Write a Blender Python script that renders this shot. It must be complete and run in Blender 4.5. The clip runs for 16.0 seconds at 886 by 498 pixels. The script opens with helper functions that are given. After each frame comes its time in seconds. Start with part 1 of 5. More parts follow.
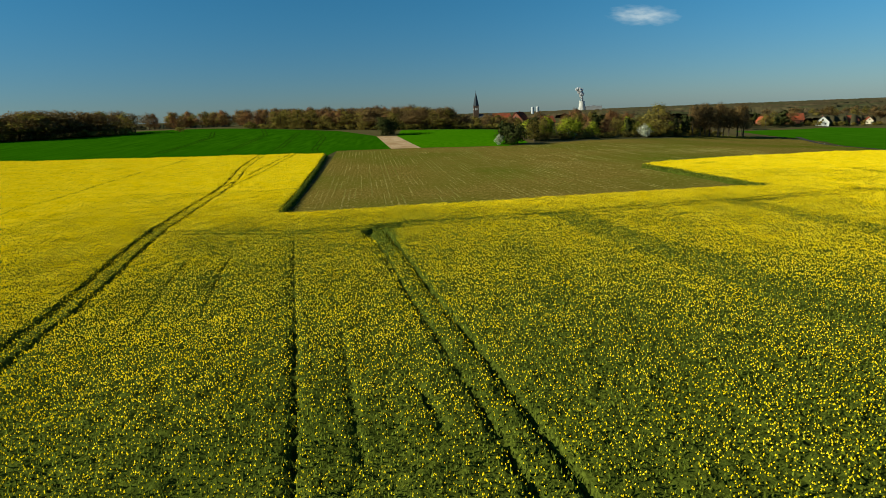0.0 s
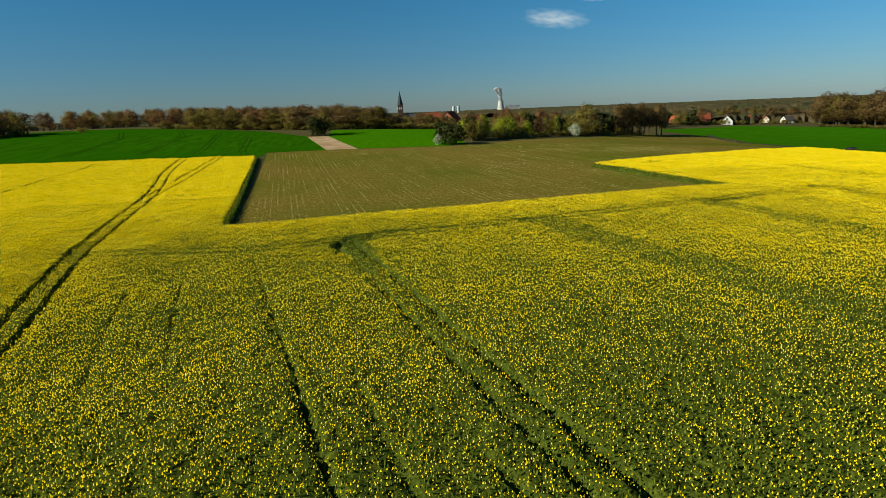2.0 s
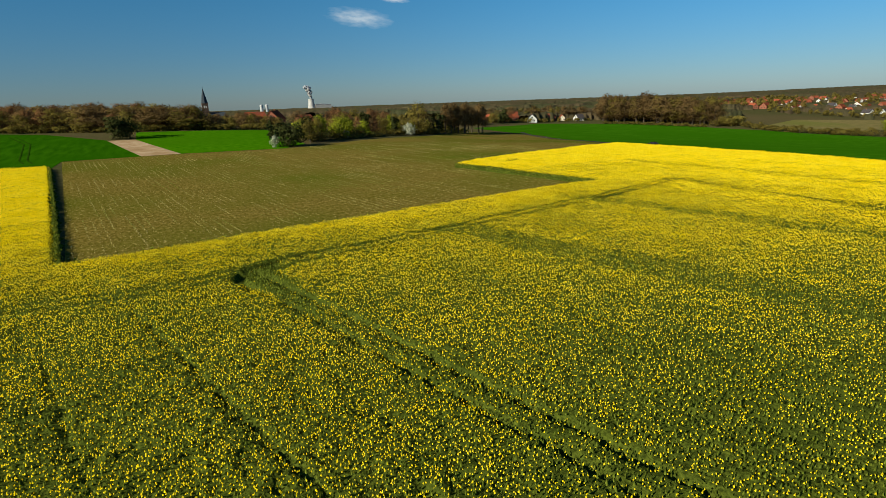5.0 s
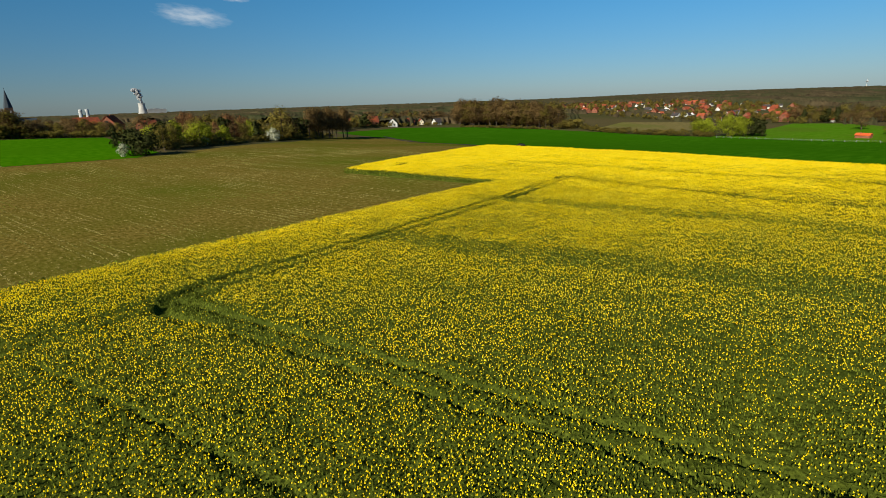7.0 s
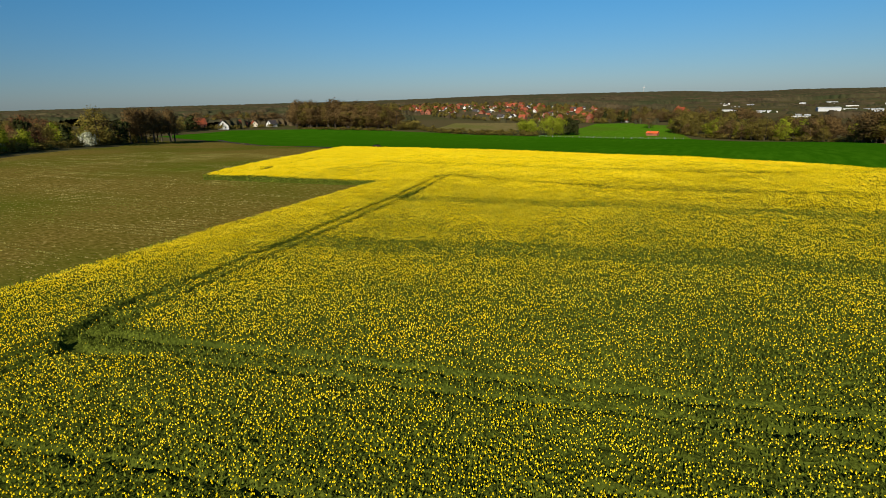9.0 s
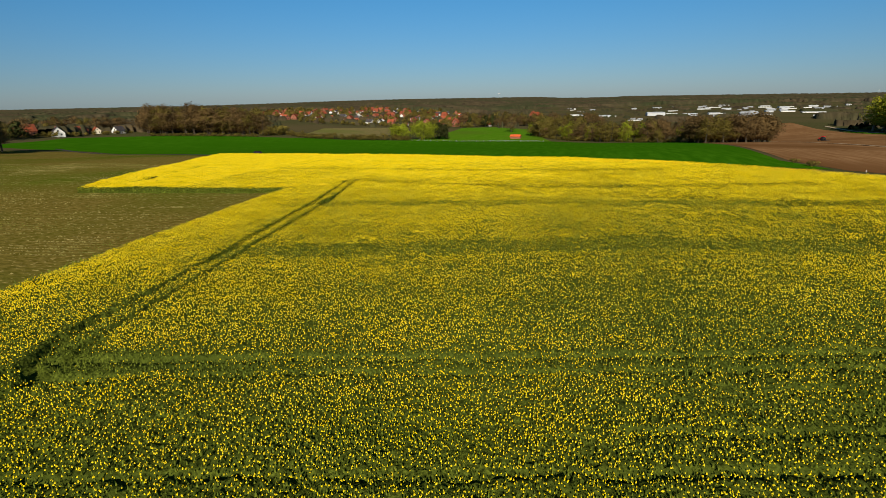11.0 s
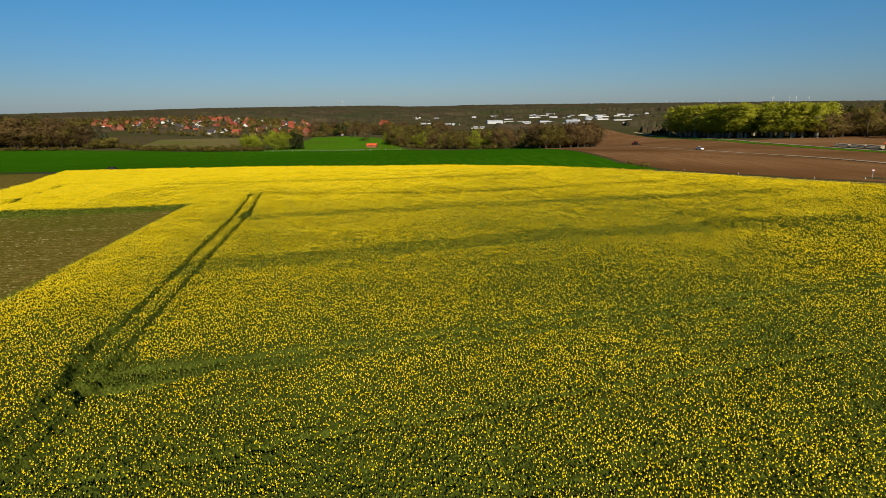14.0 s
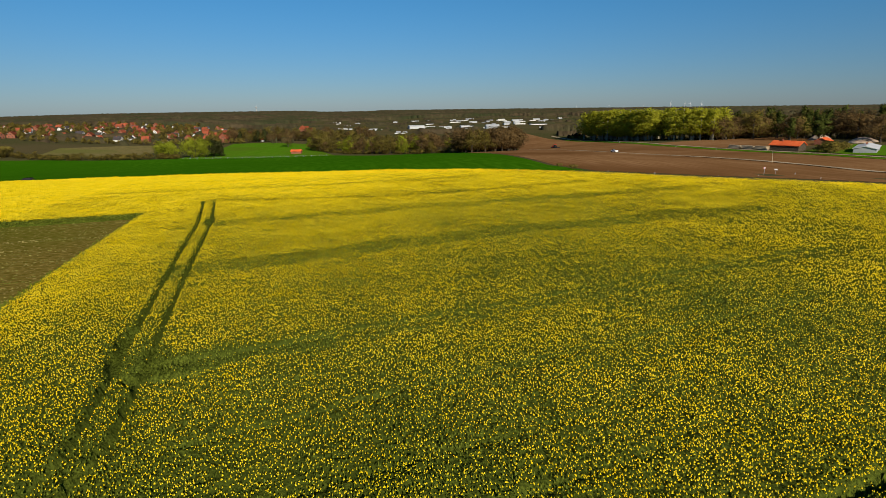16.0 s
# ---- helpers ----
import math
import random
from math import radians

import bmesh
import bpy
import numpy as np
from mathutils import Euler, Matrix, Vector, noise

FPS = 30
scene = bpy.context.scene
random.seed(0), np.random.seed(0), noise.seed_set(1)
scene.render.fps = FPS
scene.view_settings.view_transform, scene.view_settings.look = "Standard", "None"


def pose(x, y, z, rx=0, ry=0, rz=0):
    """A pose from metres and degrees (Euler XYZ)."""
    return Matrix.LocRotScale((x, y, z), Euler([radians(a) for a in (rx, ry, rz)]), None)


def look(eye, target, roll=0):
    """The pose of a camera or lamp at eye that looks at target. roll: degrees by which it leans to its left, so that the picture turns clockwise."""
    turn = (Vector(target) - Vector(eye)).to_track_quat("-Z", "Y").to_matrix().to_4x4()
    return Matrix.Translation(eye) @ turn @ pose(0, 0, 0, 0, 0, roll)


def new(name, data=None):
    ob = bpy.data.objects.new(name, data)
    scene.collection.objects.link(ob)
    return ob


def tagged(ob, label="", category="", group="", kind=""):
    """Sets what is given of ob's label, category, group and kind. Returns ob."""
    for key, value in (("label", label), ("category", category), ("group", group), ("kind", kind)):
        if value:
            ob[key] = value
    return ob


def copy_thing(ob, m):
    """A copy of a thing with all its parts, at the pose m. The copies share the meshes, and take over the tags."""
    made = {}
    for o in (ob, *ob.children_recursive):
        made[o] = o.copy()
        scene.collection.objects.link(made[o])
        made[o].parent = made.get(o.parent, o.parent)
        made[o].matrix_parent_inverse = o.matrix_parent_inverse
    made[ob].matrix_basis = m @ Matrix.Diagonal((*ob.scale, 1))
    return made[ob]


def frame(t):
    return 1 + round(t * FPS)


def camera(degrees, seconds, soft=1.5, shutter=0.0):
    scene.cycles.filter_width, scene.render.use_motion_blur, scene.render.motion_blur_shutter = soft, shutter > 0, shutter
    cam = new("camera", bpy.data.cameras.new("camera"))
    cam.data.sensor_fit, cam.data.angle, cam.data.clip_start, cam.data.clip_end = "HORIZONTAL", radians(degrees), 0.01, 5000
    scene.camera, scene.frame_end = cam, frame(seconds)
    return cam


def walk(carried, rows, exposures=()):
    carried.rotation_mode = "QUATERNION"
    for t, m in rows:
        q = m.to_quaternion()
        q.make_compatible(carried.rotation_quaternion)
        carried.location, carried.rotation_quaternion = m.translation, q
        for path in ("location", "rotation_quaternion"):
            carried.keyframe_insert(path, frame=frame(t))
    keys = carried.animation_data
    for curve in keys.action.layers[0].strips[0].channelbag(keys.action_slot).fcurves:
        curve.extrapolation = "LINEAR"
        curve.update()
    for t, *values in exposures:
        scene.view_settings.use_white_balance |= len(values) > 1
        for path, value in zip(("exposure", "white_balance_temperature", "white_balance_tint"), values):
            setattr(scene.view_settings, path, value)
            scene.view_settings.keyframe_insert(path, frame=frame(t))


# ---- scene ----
cam = camera(79.0, 16.0, soft=0.55)
PATH = [
    (0.0, pose(0.00, 0.00, 14.50, 75.60, 2.4, -0.6)),
    (0.5, pose(-1.25, 1.72, 14.57, 75.50, 2.4, -2.2)),
    (1.0, pose(-2.71, 3.30, 14.63, 75.40, 2.4, -4.4)),
    (1.5, pose(-4.16, 4.82, 14.63, 75.30, 2.3, -6.8)),
    (2.0, pose(-5.68, 6.34, 14.70, 75.20, 2.3, -8.8)),
    (2.5, pose(-7.19, 7.72, 14.83, 75.10, 2.3, -11.5)),
    (3.0, pose(-8.65, 9.24, 15.03, 74.90, 2.3, -14.7)),
    (3.5, pose(-9.97, 10.89, 15.16, 74.80, 2.2, -18.1)),
    (4.0, pose(-11.22, 12.61, 15.29, 74.60, 2.1, -21.6)),
    (6.5, pose(-17.69, 20.66, 15.23, 74.30, 1.9, -39.0)),
    (7.0, pose(-18.94, 22.18, 15.23, 74.30, 1.8, -43.4)),
    (7.5, pose(-20.39, 23.69, 15.23, 74.20, 1.7, -47.8)),
    (8.0, pose(-21.78, 25.21, 15.23, 74.10, 1.6, -52.2)),
    (8.5, pose(-23.03, 26.80, 15.23, 74.00, 1.4, -56.6)),
    (9.0, pose(-24.22, 28.45, 15.29, 74.00, 1.3, -60.8)),
    (11.5, pose(-30.89, 35.71, 15.82, 74.30, 0.9, -77.9)),
    (12.0, pose(-32.41, 37.09, 16.02, 74.40, 0.9, -80.8)),
    (12.5, pose(-33.92, 38.61, 16.28, 74.40, 0.8, -83.6)),
    (13.0, pose(-35.24, 40.19, 16.55, 74.50, 0.8, -86.1)),
    (13.5, pose(-36.56, 41.84, 16.74, 74.70, 0.7, -88.5)),
    (14.0, pose(-37.82, 43.56, 16.94, 74.80, 0.7, -91.0)),
    (14.5, pose(-39.01, 45.21, 17.14, 74.90, 0.6, -93.2)),
    (15.0, pose(-40.33, 46.79, 17.27, 75.00, 0.6, -95.3)),
    (15.5, pose(-41.58, 48.31, 17.40, 75.10, 0.7, -97.4)),
    (16.0, pose(-42.97, 49.83, 17.47, 75.20, 0.7, -99.4)),
]
walk(cam, PATH, [(0.0, 0.45, 6500.0, -4.0), (4.0, 0.45, 6500.0, 1.0), (9.0, 0.32, 6500.0, 8.0), (16.0, 0.2, 6500.0, 11.0)])

# ---- world, sun, exposure ----
SUN_AZ = radians(257.3)      # clockwise from +y
SUN_EL = radians(28.0)
world = bpy.data.worlds.new("sky")
scene.world = world
world.use_nodes = True
wn = world.node_tree
sky = wn.nodes.new("ShaderNodeTexSky")
sky.sky_type = "NISHITA"
sky.sun_disc = False
sky.sun_elevation = SUN_EL
sky.sun_rotation = SUN_AZ
sky.altitude = 50
sky.air_density = 1.0
sky.dust_density = 0.15
sky.ozone_density = 4.5
# the clear April sky is a deeper blue aloft and a cooler grey at the horizon than the model gives
wtc = wn.nodes.new("ShaderNodeTexCoord")
wsep = wn.nodes.new("ShaderNodeSeparateXYZ")
wramp = wn.nodes.new("ShaderNodeMapRange")
wramp.interpolation_type = "SMOOTHSTEP"
wramp.inputs["From Min"].default_value, wramp.inputs["From Max"].default_value = -0.02, 0.22
wtint = wn.nodes.new("ShaderNodeMix")
wtint.data_type = "RGBA"
wtint.inputs["A"].default_value, wtint.inputs["B"].default_value = (0.57, 0.72, 0.98, 1), (0.42, 0.97, 1.22, 1)
wmul = wn.nodes.new("ShaderNodeMix")
wmul.data_type, wmul.blend_type = "RGBA", "MULTIPLY"
wmul.inputs["Factor"].default_value = 1.0
wn.links.new(wtc.outputs["Generated"], wsep.inputs["Vector"])
wn.links.new(wsep.outputs["Z"], wramp.inputs["Value"])
wn.links.new(wramp.outputs["Result"], wtint.inputs["Factor"])
wn.links.new(sky.outputs["Color"], wmul.inputs["A"])
wn.links.new(wtint.outputs["Result"], wmul.inputs["B"])
# the side away from the sun is paler and brighter than the side at right angles to it
wdot = wn.nodes.new("ShaderNodeVectorMath")
wdot.operation = "DOT_PRODUCT"
wdot.inputs[1].default_value = (math.sin(radians(100)), math.cos(radians(100)), 0)
wside = wn.nodes.new("ShaderNodeMapRange")
wside.interpolation_type = "SMOOTHSTEP"
wside.inputs["From Min"].default_value, wside.inputs["From Max"].default_value = -0.5, 1.0
wtone = wn.nodes.new("ShaderNodeMix")
wtone.data_type = "RGBA"
wtone.inputs["A"].default_value, wtone.inputs["B"].default_value = (0.8, 0.8, 0.8, 1), (0.97, 0.98, 0.99, 1)
wscale = wn.nodes.new("ShaderNodeMix")
wscale.data_type, wscale.blend_type = "RGBA", "MULTIPLY"
wscale.inputs["Factor"].default_value = 1.0
wn.links.new(wtc.outputs["Generated"], wdot.inputs[0])
wn.links.new(wdot.outputs["Value"], wside.inputs["Value"])
wn.links.new(wside.outputs["Result"], wtone.inputs["Factor"])
wn.links.new(wmul.outputs["Result"], wscale.inputs["A"])
wn.links.new(wtone.outputs["Result"], wscale.inputs["B"])
wn.links.new(wscale.outputs["Result"], wn.nodes["Background"].inputs["Color"])
wn.nodes["Background"].inputs["Strength"].default_value = 0.055
sun_data = bpy.data.lights.new("sun", "SUN")
sun_data.energy = 5.0
sun_data.angle = radians(0.6)
sun_data.color = (1.0, 0.92, 0.76)
sun = new("sun", sun_data)
sun_dir = Vector((math.sin(SUN_AZ) * math.cos(SUN_EL), math.cos(SUN_AZ) * math.cos(SUN_EL), math.sin(SUN_EL)))
sun.matrix_world = look(sun_dir * 300, (0, 0, 0))

# ---- the lie of the land ----
def sstep(t):
    t = np.clip(t, 0.0, 1.0)
    return t * t * (3 - 2 * t)


def ground_z(x, y):
    x, y = np.asarray(x, float), np.asarray(y, float)
    s = 0.95 * x + np.where(y > 0, 0.3, 0.2) * y
    w = -0.6 * x + 0.8 * y
    drop = 22 - 11 * sstep((y - 250) / 250) - 6 * sstep((-80 - y) / 120)
    z = -drop * sstep((s - 80) / 390) + 10 * sstep((w - 90) / 270) * (1 - sstep((y - 420) / 350))
    r = np.hypot(x, y)
    a = np.arctan2(x, np.where(r < 1, 1, y))
    low = sstep((a + 0.15) / 0.3) * sstep((1.25 - a) / 0.4)      # the plain to the north-east lies lower
    return z + (FAR_RISE - 24 * low) * sstep((r - 1000) / 2600) - 3.2 * sstep((-45 - y) / 50) * sstep((x - 50) / 50) * (1 - sstep((x - 180) / 160))


FAR_RISE = 2.0


def gz(x, y):
    return float(ground_z(x, y))


def lattice(x, y, cell, seed):
    """Smooth value noise in 0..1 over the plan."""
    rng = np.random.RandomState(seed)
    table = rng.rand(256, 256)
    u, v = np.asarray(x, float) / cell + 1000.37, np.asarray(y, float) / cell + 1000.71
    i, j = np.floor(u).astype(int), np.floor(v).astype(int)
    f, g = sstep(u - i), sstep(v - j)
    a, b = table[i % 256, j % 256], table[(i + 1) % 256, j % 256]
    c, d = table[i % 256, (j + 1) % 256], table[(i + 1) % 256, (j + 1) % 256]
    return (a * (1 - f) + b * f) * (1 - g) + (c * (1 - f) + d * f) * g


# ---- materials ----
def material(name, a, b, scale=1.0, c=None, scale2=0.08, rough=0.9, bump=0.0, island=0.0, obj=0.0, stretch=(1, 1, 1), turn=0.0,
             contrast=(0.35, 0.65), metallic=0.0, translucent=0.0, spec=0.0, fleck=None):
    """Two tones in fine grain, a third in broad patches; optional variation by piece and by object."""
    m = bpy.data.materials.new(name)
    m.use_nodes = True
    n, l = m.node_tree.nodes, m.node_tree.links
    p = n["Principled BSDF"]
    p.inputs["Roughness"].default_value = rough
    p.inputs["Metallic"].default_value = metallic
    p.inputs["Specular IOR Level"].default_value = spec
    tc = n.new("ShaderNodeTexCoord")
    mp = n.new("ShaderNodeMapping")
    mp.inputs["Scale"].default_value = stretch
    mp.inputs["Rotation"].default_value = (0, 0, turn)
    l.new(tc.outputs["Object"], mp.inputs["Vector"])
    n1 = n.new("ShaderNodeTexNoise")
    n1.inputs["Scale"].default_value = scale
    n1.inputs["Detail"].default_value = 5
    l.new(mp.outputs["Vector"], n1.inputs["Vector"])
    r1 = n.new("ShaderNodeMapRange")
    r1.inputs["From Min"].default_value, r1.inputs["From Max"].default_value = contrast
    l.new(n1.outputs["Fac"], r1.inputs["Value"])
    mx = n.new("ShaderNodeMix")
    mx.data_type = "RGBA"
    mx.inputs["A"].default_value, mx.inputs["B"].default_value = (*a, 1), (*b, 1)
    l.new(r1.outputs["Result"], mx.inputs["Factor"])
    col = mx.outputs["Result"]
    if c is not None:
        n2 = n.new("ShaderNodeTexNoise")
        n2.inputs["Scale"].default_value = scale2
        n2.inputs["Detail"].default_value = 3
        l.new(tc.outputs["Object"], n2.inputs["Vector"])
        r2 = n.new("ShaderNodeMapRange")
        r2.inputs["From Min"].default_value, r2.inputs["From Max"].default_value = 0.42, 0.68
        l.new(n2.outputs["Fac"], r2.inputs["Value"])
        m2 = n.new("ShaderNodeMix")
        m2.data_type = "RGBA"
        m2.inputs["B"].default_value = (*c, 1)
        l.new(r2.outputs["Result"], m2.inputs["Factor"])
        l.new(col, m2.inputs["A"])
        col = m2.outputs["Result"]
    for amount, node, socket in ((island, "ShaderNodeNewGeometry", "Random Per Island"), (obj, "ShaderNodeObjectInfo", "Random")):
        if amount:
            g = n.new(node)
            r3 = n.new("ShaderNodeMapRange")
            r3.inputs["To Min"].default_value, r3.inputs["To Max"].default_value = 1 - amount, 1 + amount * 0.6
            l.new(g.outputs[socket], r3.inputs["Value"])
            hv = n.new("ShaderNodeHueSaturation")
            l.new(r3.outputs["Result"], hv.inputs["Value"])
            l.new(col, hv.inputs["Color"])
            col = hv.outputs["Color"]
    if fleck:
        n4 = n.new("ShaderNodeTexNoise")
        n4.inputs["Scale"].default_value = fleck[1]
        n4.inputs["Detail"].default_value = 2
        l.new(mp.outputs["Vector"], n4.inputs["Vector"])
        r4 = n.new("ShaderNodeMapRange")
        r4.inputs["From Min"].default_value, r4.inputs["From Max"].default_value = fleck[2], fleck[2] + 0.08
        l.new(n4.outputs["Fac"], r4.inputs["Value"])
        m4 = n.new("ShaderNodeMix")
        m4.data_type = "RGBA"
        m4.inputs["B"].default_value = (*fleck[0], 1)
        l.new(r4.outputs["Result"], m4.inputs["Factor"])
        l.new(col, m4.inputs["A"])
        col = m4.outputs["Result"]
    l.new(col, p.inputs["Base Color"])
    if bump:
        bn = n.new("ShaderNodeBump")
        bn.inputs["Strength"].default_value = bump
        bn.inputs["Distance"].default_value = 0.1
        l.new(n1.outputs["Fac"], bn.inputs["Height"])
        l.new(bn.outputs["Normal"], p.inputs["Normal"])
    if translucent:
        tr = n.new("ShaderNodeBsdfTranslucent")
        l.new(col, tr.inputs["Color"])
        ms = n.new("ShaderNodeMixShader")
        ms.inputs["Fac"].default_value = translucent
        l.new(p.outputs["BSDF"], ms.inputs[1])
        l.new(tr.outputs["BSDF"], ms.inputs[2])
        l.new(ms.outputs["Shader"], n["Material Output"].inputs["Surface"])
    return m


M_GRASS = material("rough_grass", (0.055, 0.056, 0.018), (0.085, 0.074, 0.03), 0.6, (0.1, 0.075, 0.035), 0.006, 1.0, 0.4)
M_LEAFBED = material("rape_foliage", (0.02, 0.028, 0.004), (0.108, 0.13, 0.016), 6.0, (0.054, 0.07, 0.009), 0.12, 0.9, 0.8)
M_FLOWER = material("rape_flower", (0.83, 0.605, 0.005), (0.91, 0.69, 0.022), 0.4, None, 0.1, 0.7, 0.0, 0.2, translucent=0.1)
M_RAPELEAF = material("rape_leaf", (0.1, 0.13, 0.014), (0.185, 0.215, 0.025), 0.7, None, 0.1, 0.6, 0.0, 0.35, translucent=0.25)
M_OLIVE = material("young_crop_soil", (0.1, 0.076, 0.012), (0.195, 0.142, 0.03), 2.2, (0.085, 0.096, 0.009), 0.022, 1.0, 1.0,
                   stretch=(1.0, 0.45, 1), turn=radians(-7), fleck=((0.3, 0.225, 0.07), 3.0, 0.62))
M_STRAW = material("stubble_tufts", (0.19, 0.155, 0.04), (0.42, 0.335, 0.12), 0.35, (0.13, 0.15, 0.016), 0.05, 1.0, 0.0, 0.35)
M_WHEAT = material("winter_wheat", (0.016, 0.07, 0.001), (0.03, 0.105, 0.002), 0.5, (0.02, 0.083, 0.001), 0.02, 0.9, 0.5, stretch=(1, 0.15, 1), turn=radians(-12))
M_WHEATROW = material("trodden_wheat", (0.014, 0.045, 0.002), (0.024, 0.065, 0.003), 0.8, None, 0.1, 1.0, 0.3)
M_WHEAT2 = material("young_wheat", (0.035, 0.13, 0.001), (0.06, 0.17, 0.003), 0.5, (0.045, 0.14, 0.002), 0.02, 0.9, 0.5)
M_WHEAT3 = material("spring_wheat", (0.026, 0.1, 0.002), (0.044, 0.135, 0.004), 0.5, (0.03, 0.11, 0.002), 0.02, 0.9, 0.5, stretch=(0.15, 1, 1), turn=radians(-10))
M_MEADOW = material("meadow", (0.06, 0.16, 0.004), (0.09, 0.19, 0.01), 0.3, (0.08, 0.14, 0.01), 0.02, 0.9, 0.4)
M_PLOUGH = material("ploughed_soil", (0.19, 0.092, 0.034), (0.28, 0.15, 0.066), 0.9, (0.15, 0.07, 0.025), 0.015, 1.0, 0.8,
                    stretch=(0.06, 1.0, 1), turn=radians(-20))
M_FALLOW = material("fallow_grass", (0.14, 0.115, 0.04), (0.2, 0.155, 0.06), 0.2, (0.13, 0.13, 0.03), 0.015, 1.0, 0.4)
M_PATH = material("dirt_patch", (0.36, 0.23, 0.12), (0.5, 0.36, 0.22), 0.5, (0.32, 0.2, 0.1), 0.1, 1.0, 0.5)
M_ASPHALT = material("asphalt", (0.05, 0.046, 0.04), (0.07, 0.064, 0.055), 2.0, (0.06, 0.055, 0.045), 0.1, 0.95, 0.2)
M_TRACK = material("sandy_track", (0.36, 0.28, 0.18), (0.46, 0.36, 0.24), 0.8, (0.28, 0.21, 0.13), 0.05, 1.0, 0.3)
M_BARK = material("bark", (0.05, 0.038, 0.026), (0.1, 0.08, 0.058), 3.0, None, 0.1, 1.0, 0.4)
M_TWIG = material("bare_twigs", (0.155, 0.097, 0.038), (0.215, 0.138, 0.054), 0.4, None, 0.1, 1.0, 0.0, 0.12, 0.2, translucent=0.42)
M_BUD = material("budding_twigs", (0.18, 0.142, 0.03), (0.25, 0.195, 0.044), 0.4, None, 0.1, 1.0, 0.0, 0.12, 0.25, translucent=0.45)
M_FRESH = material("fresh_leaves", (0.22, 0.25, 0.016), (0.31, 0.33, 0.03), 0.4, None, 0.1, 0.8, 0.0, 0.2, 0.2, translucent=0.4)
M_POPLAR = material("poplar_leaves", (0.4, 0.4, 0.028), (0.5, 0.48, 0.045), 0.4, None, 0.1, 0.8, 0.0, 0.15, 0.15, translucent=0.5)
M_DARKLEAF = material("evergreen_leaves", (0.03, 0.036, 0.01), (0.06, 0.066, 0.02), 0.5, None, 0.1, 0.8, 0.0, 0.25, 0.2, translucent=0.1)
M_PALEBARK = material("pale_bark", (0.26, 0.24, 0.17), (0.36, 0.33, 0.24), 2.0, None, 0.1, 0.9, 0.2)
M_PINE = material("pine_needles", (0.075, 0.1, 0.018), (0.125, 0.14, 0.03), 0.5, None, 0.1, 0.8, 0.0, 0.25, 0.3, translucent=0.35)
M_BLOSSOM = material("white_blossom", (0.36, 0.37, 0.24), (0.5, 0.5, 0.38), 0.5, None, 0.1, 0.8, 0.0, 0.3)
M_REDTWIG = material("reddish_buds", (0.18, 0.09, 0.037), (0.235, 0.12, 0.05), 0.4, None, 0.1, 1.0, 0.0, 0.15, 0.2, translucent=0.4)
M_FARWOOD = material("far_wood", (0.06, 0.045, 0.025), (0.108, 0.08, 0.042), 0.03, (0.052, 0.058, 0.024), 0.006, 1.0, 0.0)
M_WHITE = material("white_render", (0.6, 0.59, 0.55), (0.68, 0.67, 0.62), 0.5, (0.54, 0.52, 0.47), 0.2, 0.9)
M_CREAM = material("cream_render", (0.62, 0.54, 0.4), (0.68, 0.6, 0.46), 0.5, (0.55, 0.47, 0.34), 0.2, 0.9)
M_BRICK = material("red_brick", (0.24, 0.085, 0.05), (0.32, 0.13, 0.08), 2.0, (0.2, 0.08, 0.05), 0.3, 0.9, 0.2)
M_REDROOF = material("red_tiles", (0.23, 0.05, 0.023), (0.34, 0.085, 0.038), 1.5, (0.16, 0.055, 0.034), 0.3, 0.9, 0.3, 0.0, 0.6)
M_DARKROOF = material("dark_tiles", (0.045, 0.04, 0.042), (0.08, 0.07, 0.07), 1.5, (0.06, 0.05, 0.05), 0.3, 0.7, 0.3)
M_DARKBRICK = material("weathered_brick", (0.085, 0.055, 0.04), (0.13, 0.085, 0.06), 2.0, (0.07, 0.05, 0.04), 0.3, 0.9, 0.2)
M_SLATE = material("slate", (0.04, 0.05, 0.06), (0.06, 0.072, 0.085), 1.0, (0.05, 0.06, 0.07), 0.2, 0.6, 0.2)
M_GLASS = material("window_glass", (0.02, 0.021, 0.021), (0.035, 0.036, 0.036), 0.5, None, 0.1, 0.2, spec=0.12)
M_TIMBER = material("painted_timber", (0.14, 0.08, 0.04), (0.2, 0.12, 0.06), 1.5, None, 0.1, 0.8)
M_CONCRETE = material("concrete", (0.4, 0.39, 0.37), (0.5, 0.49, 0.46), 0.1, (0.36, 0.34, 0.32), 0.02, 0.9)
M_STEELWHITE = material("white_sheet_metal", (0.44, 0.45, 0.46), (0.54, 0.54, 0.54), 0.3, (0.42, 0.43, 0.44), 0.05, 0.6)
M_GREYMETAL = material("grey_sheet_metal", (0.28, 0.29, 0.3), (0.36, 0.37, 0.38), 0.3, (0.24, 0.25, 0.26), 0.05, 0.5)
M_ORANGE = material("orange_sheet_roof", (0.62, 0.1, 0.03), (0.7, 0.15, 0.05), 0.8, (0.5, 0.09, 0.03), 0.2, 0.6)
M_RUBBLE = material("rubble", (0.38, 0.28, 0.2), (0.5, 0.4, 0.3), 0.8, (0.3, 0.2, 0.14), 0.2, 1.0, 0.8)
M_BLACK = material("black_plastic", (0.015, 0.015, 0.016), (0.03, 0.03, 0.03), 3.0, None, 0.1, 0.6)
M_CARDARK = material("dark_car_paint", (0.012, 0.011, 0.008), (0.017, 0.015, 0.011), 1.0, None, 0.1, 0.8)
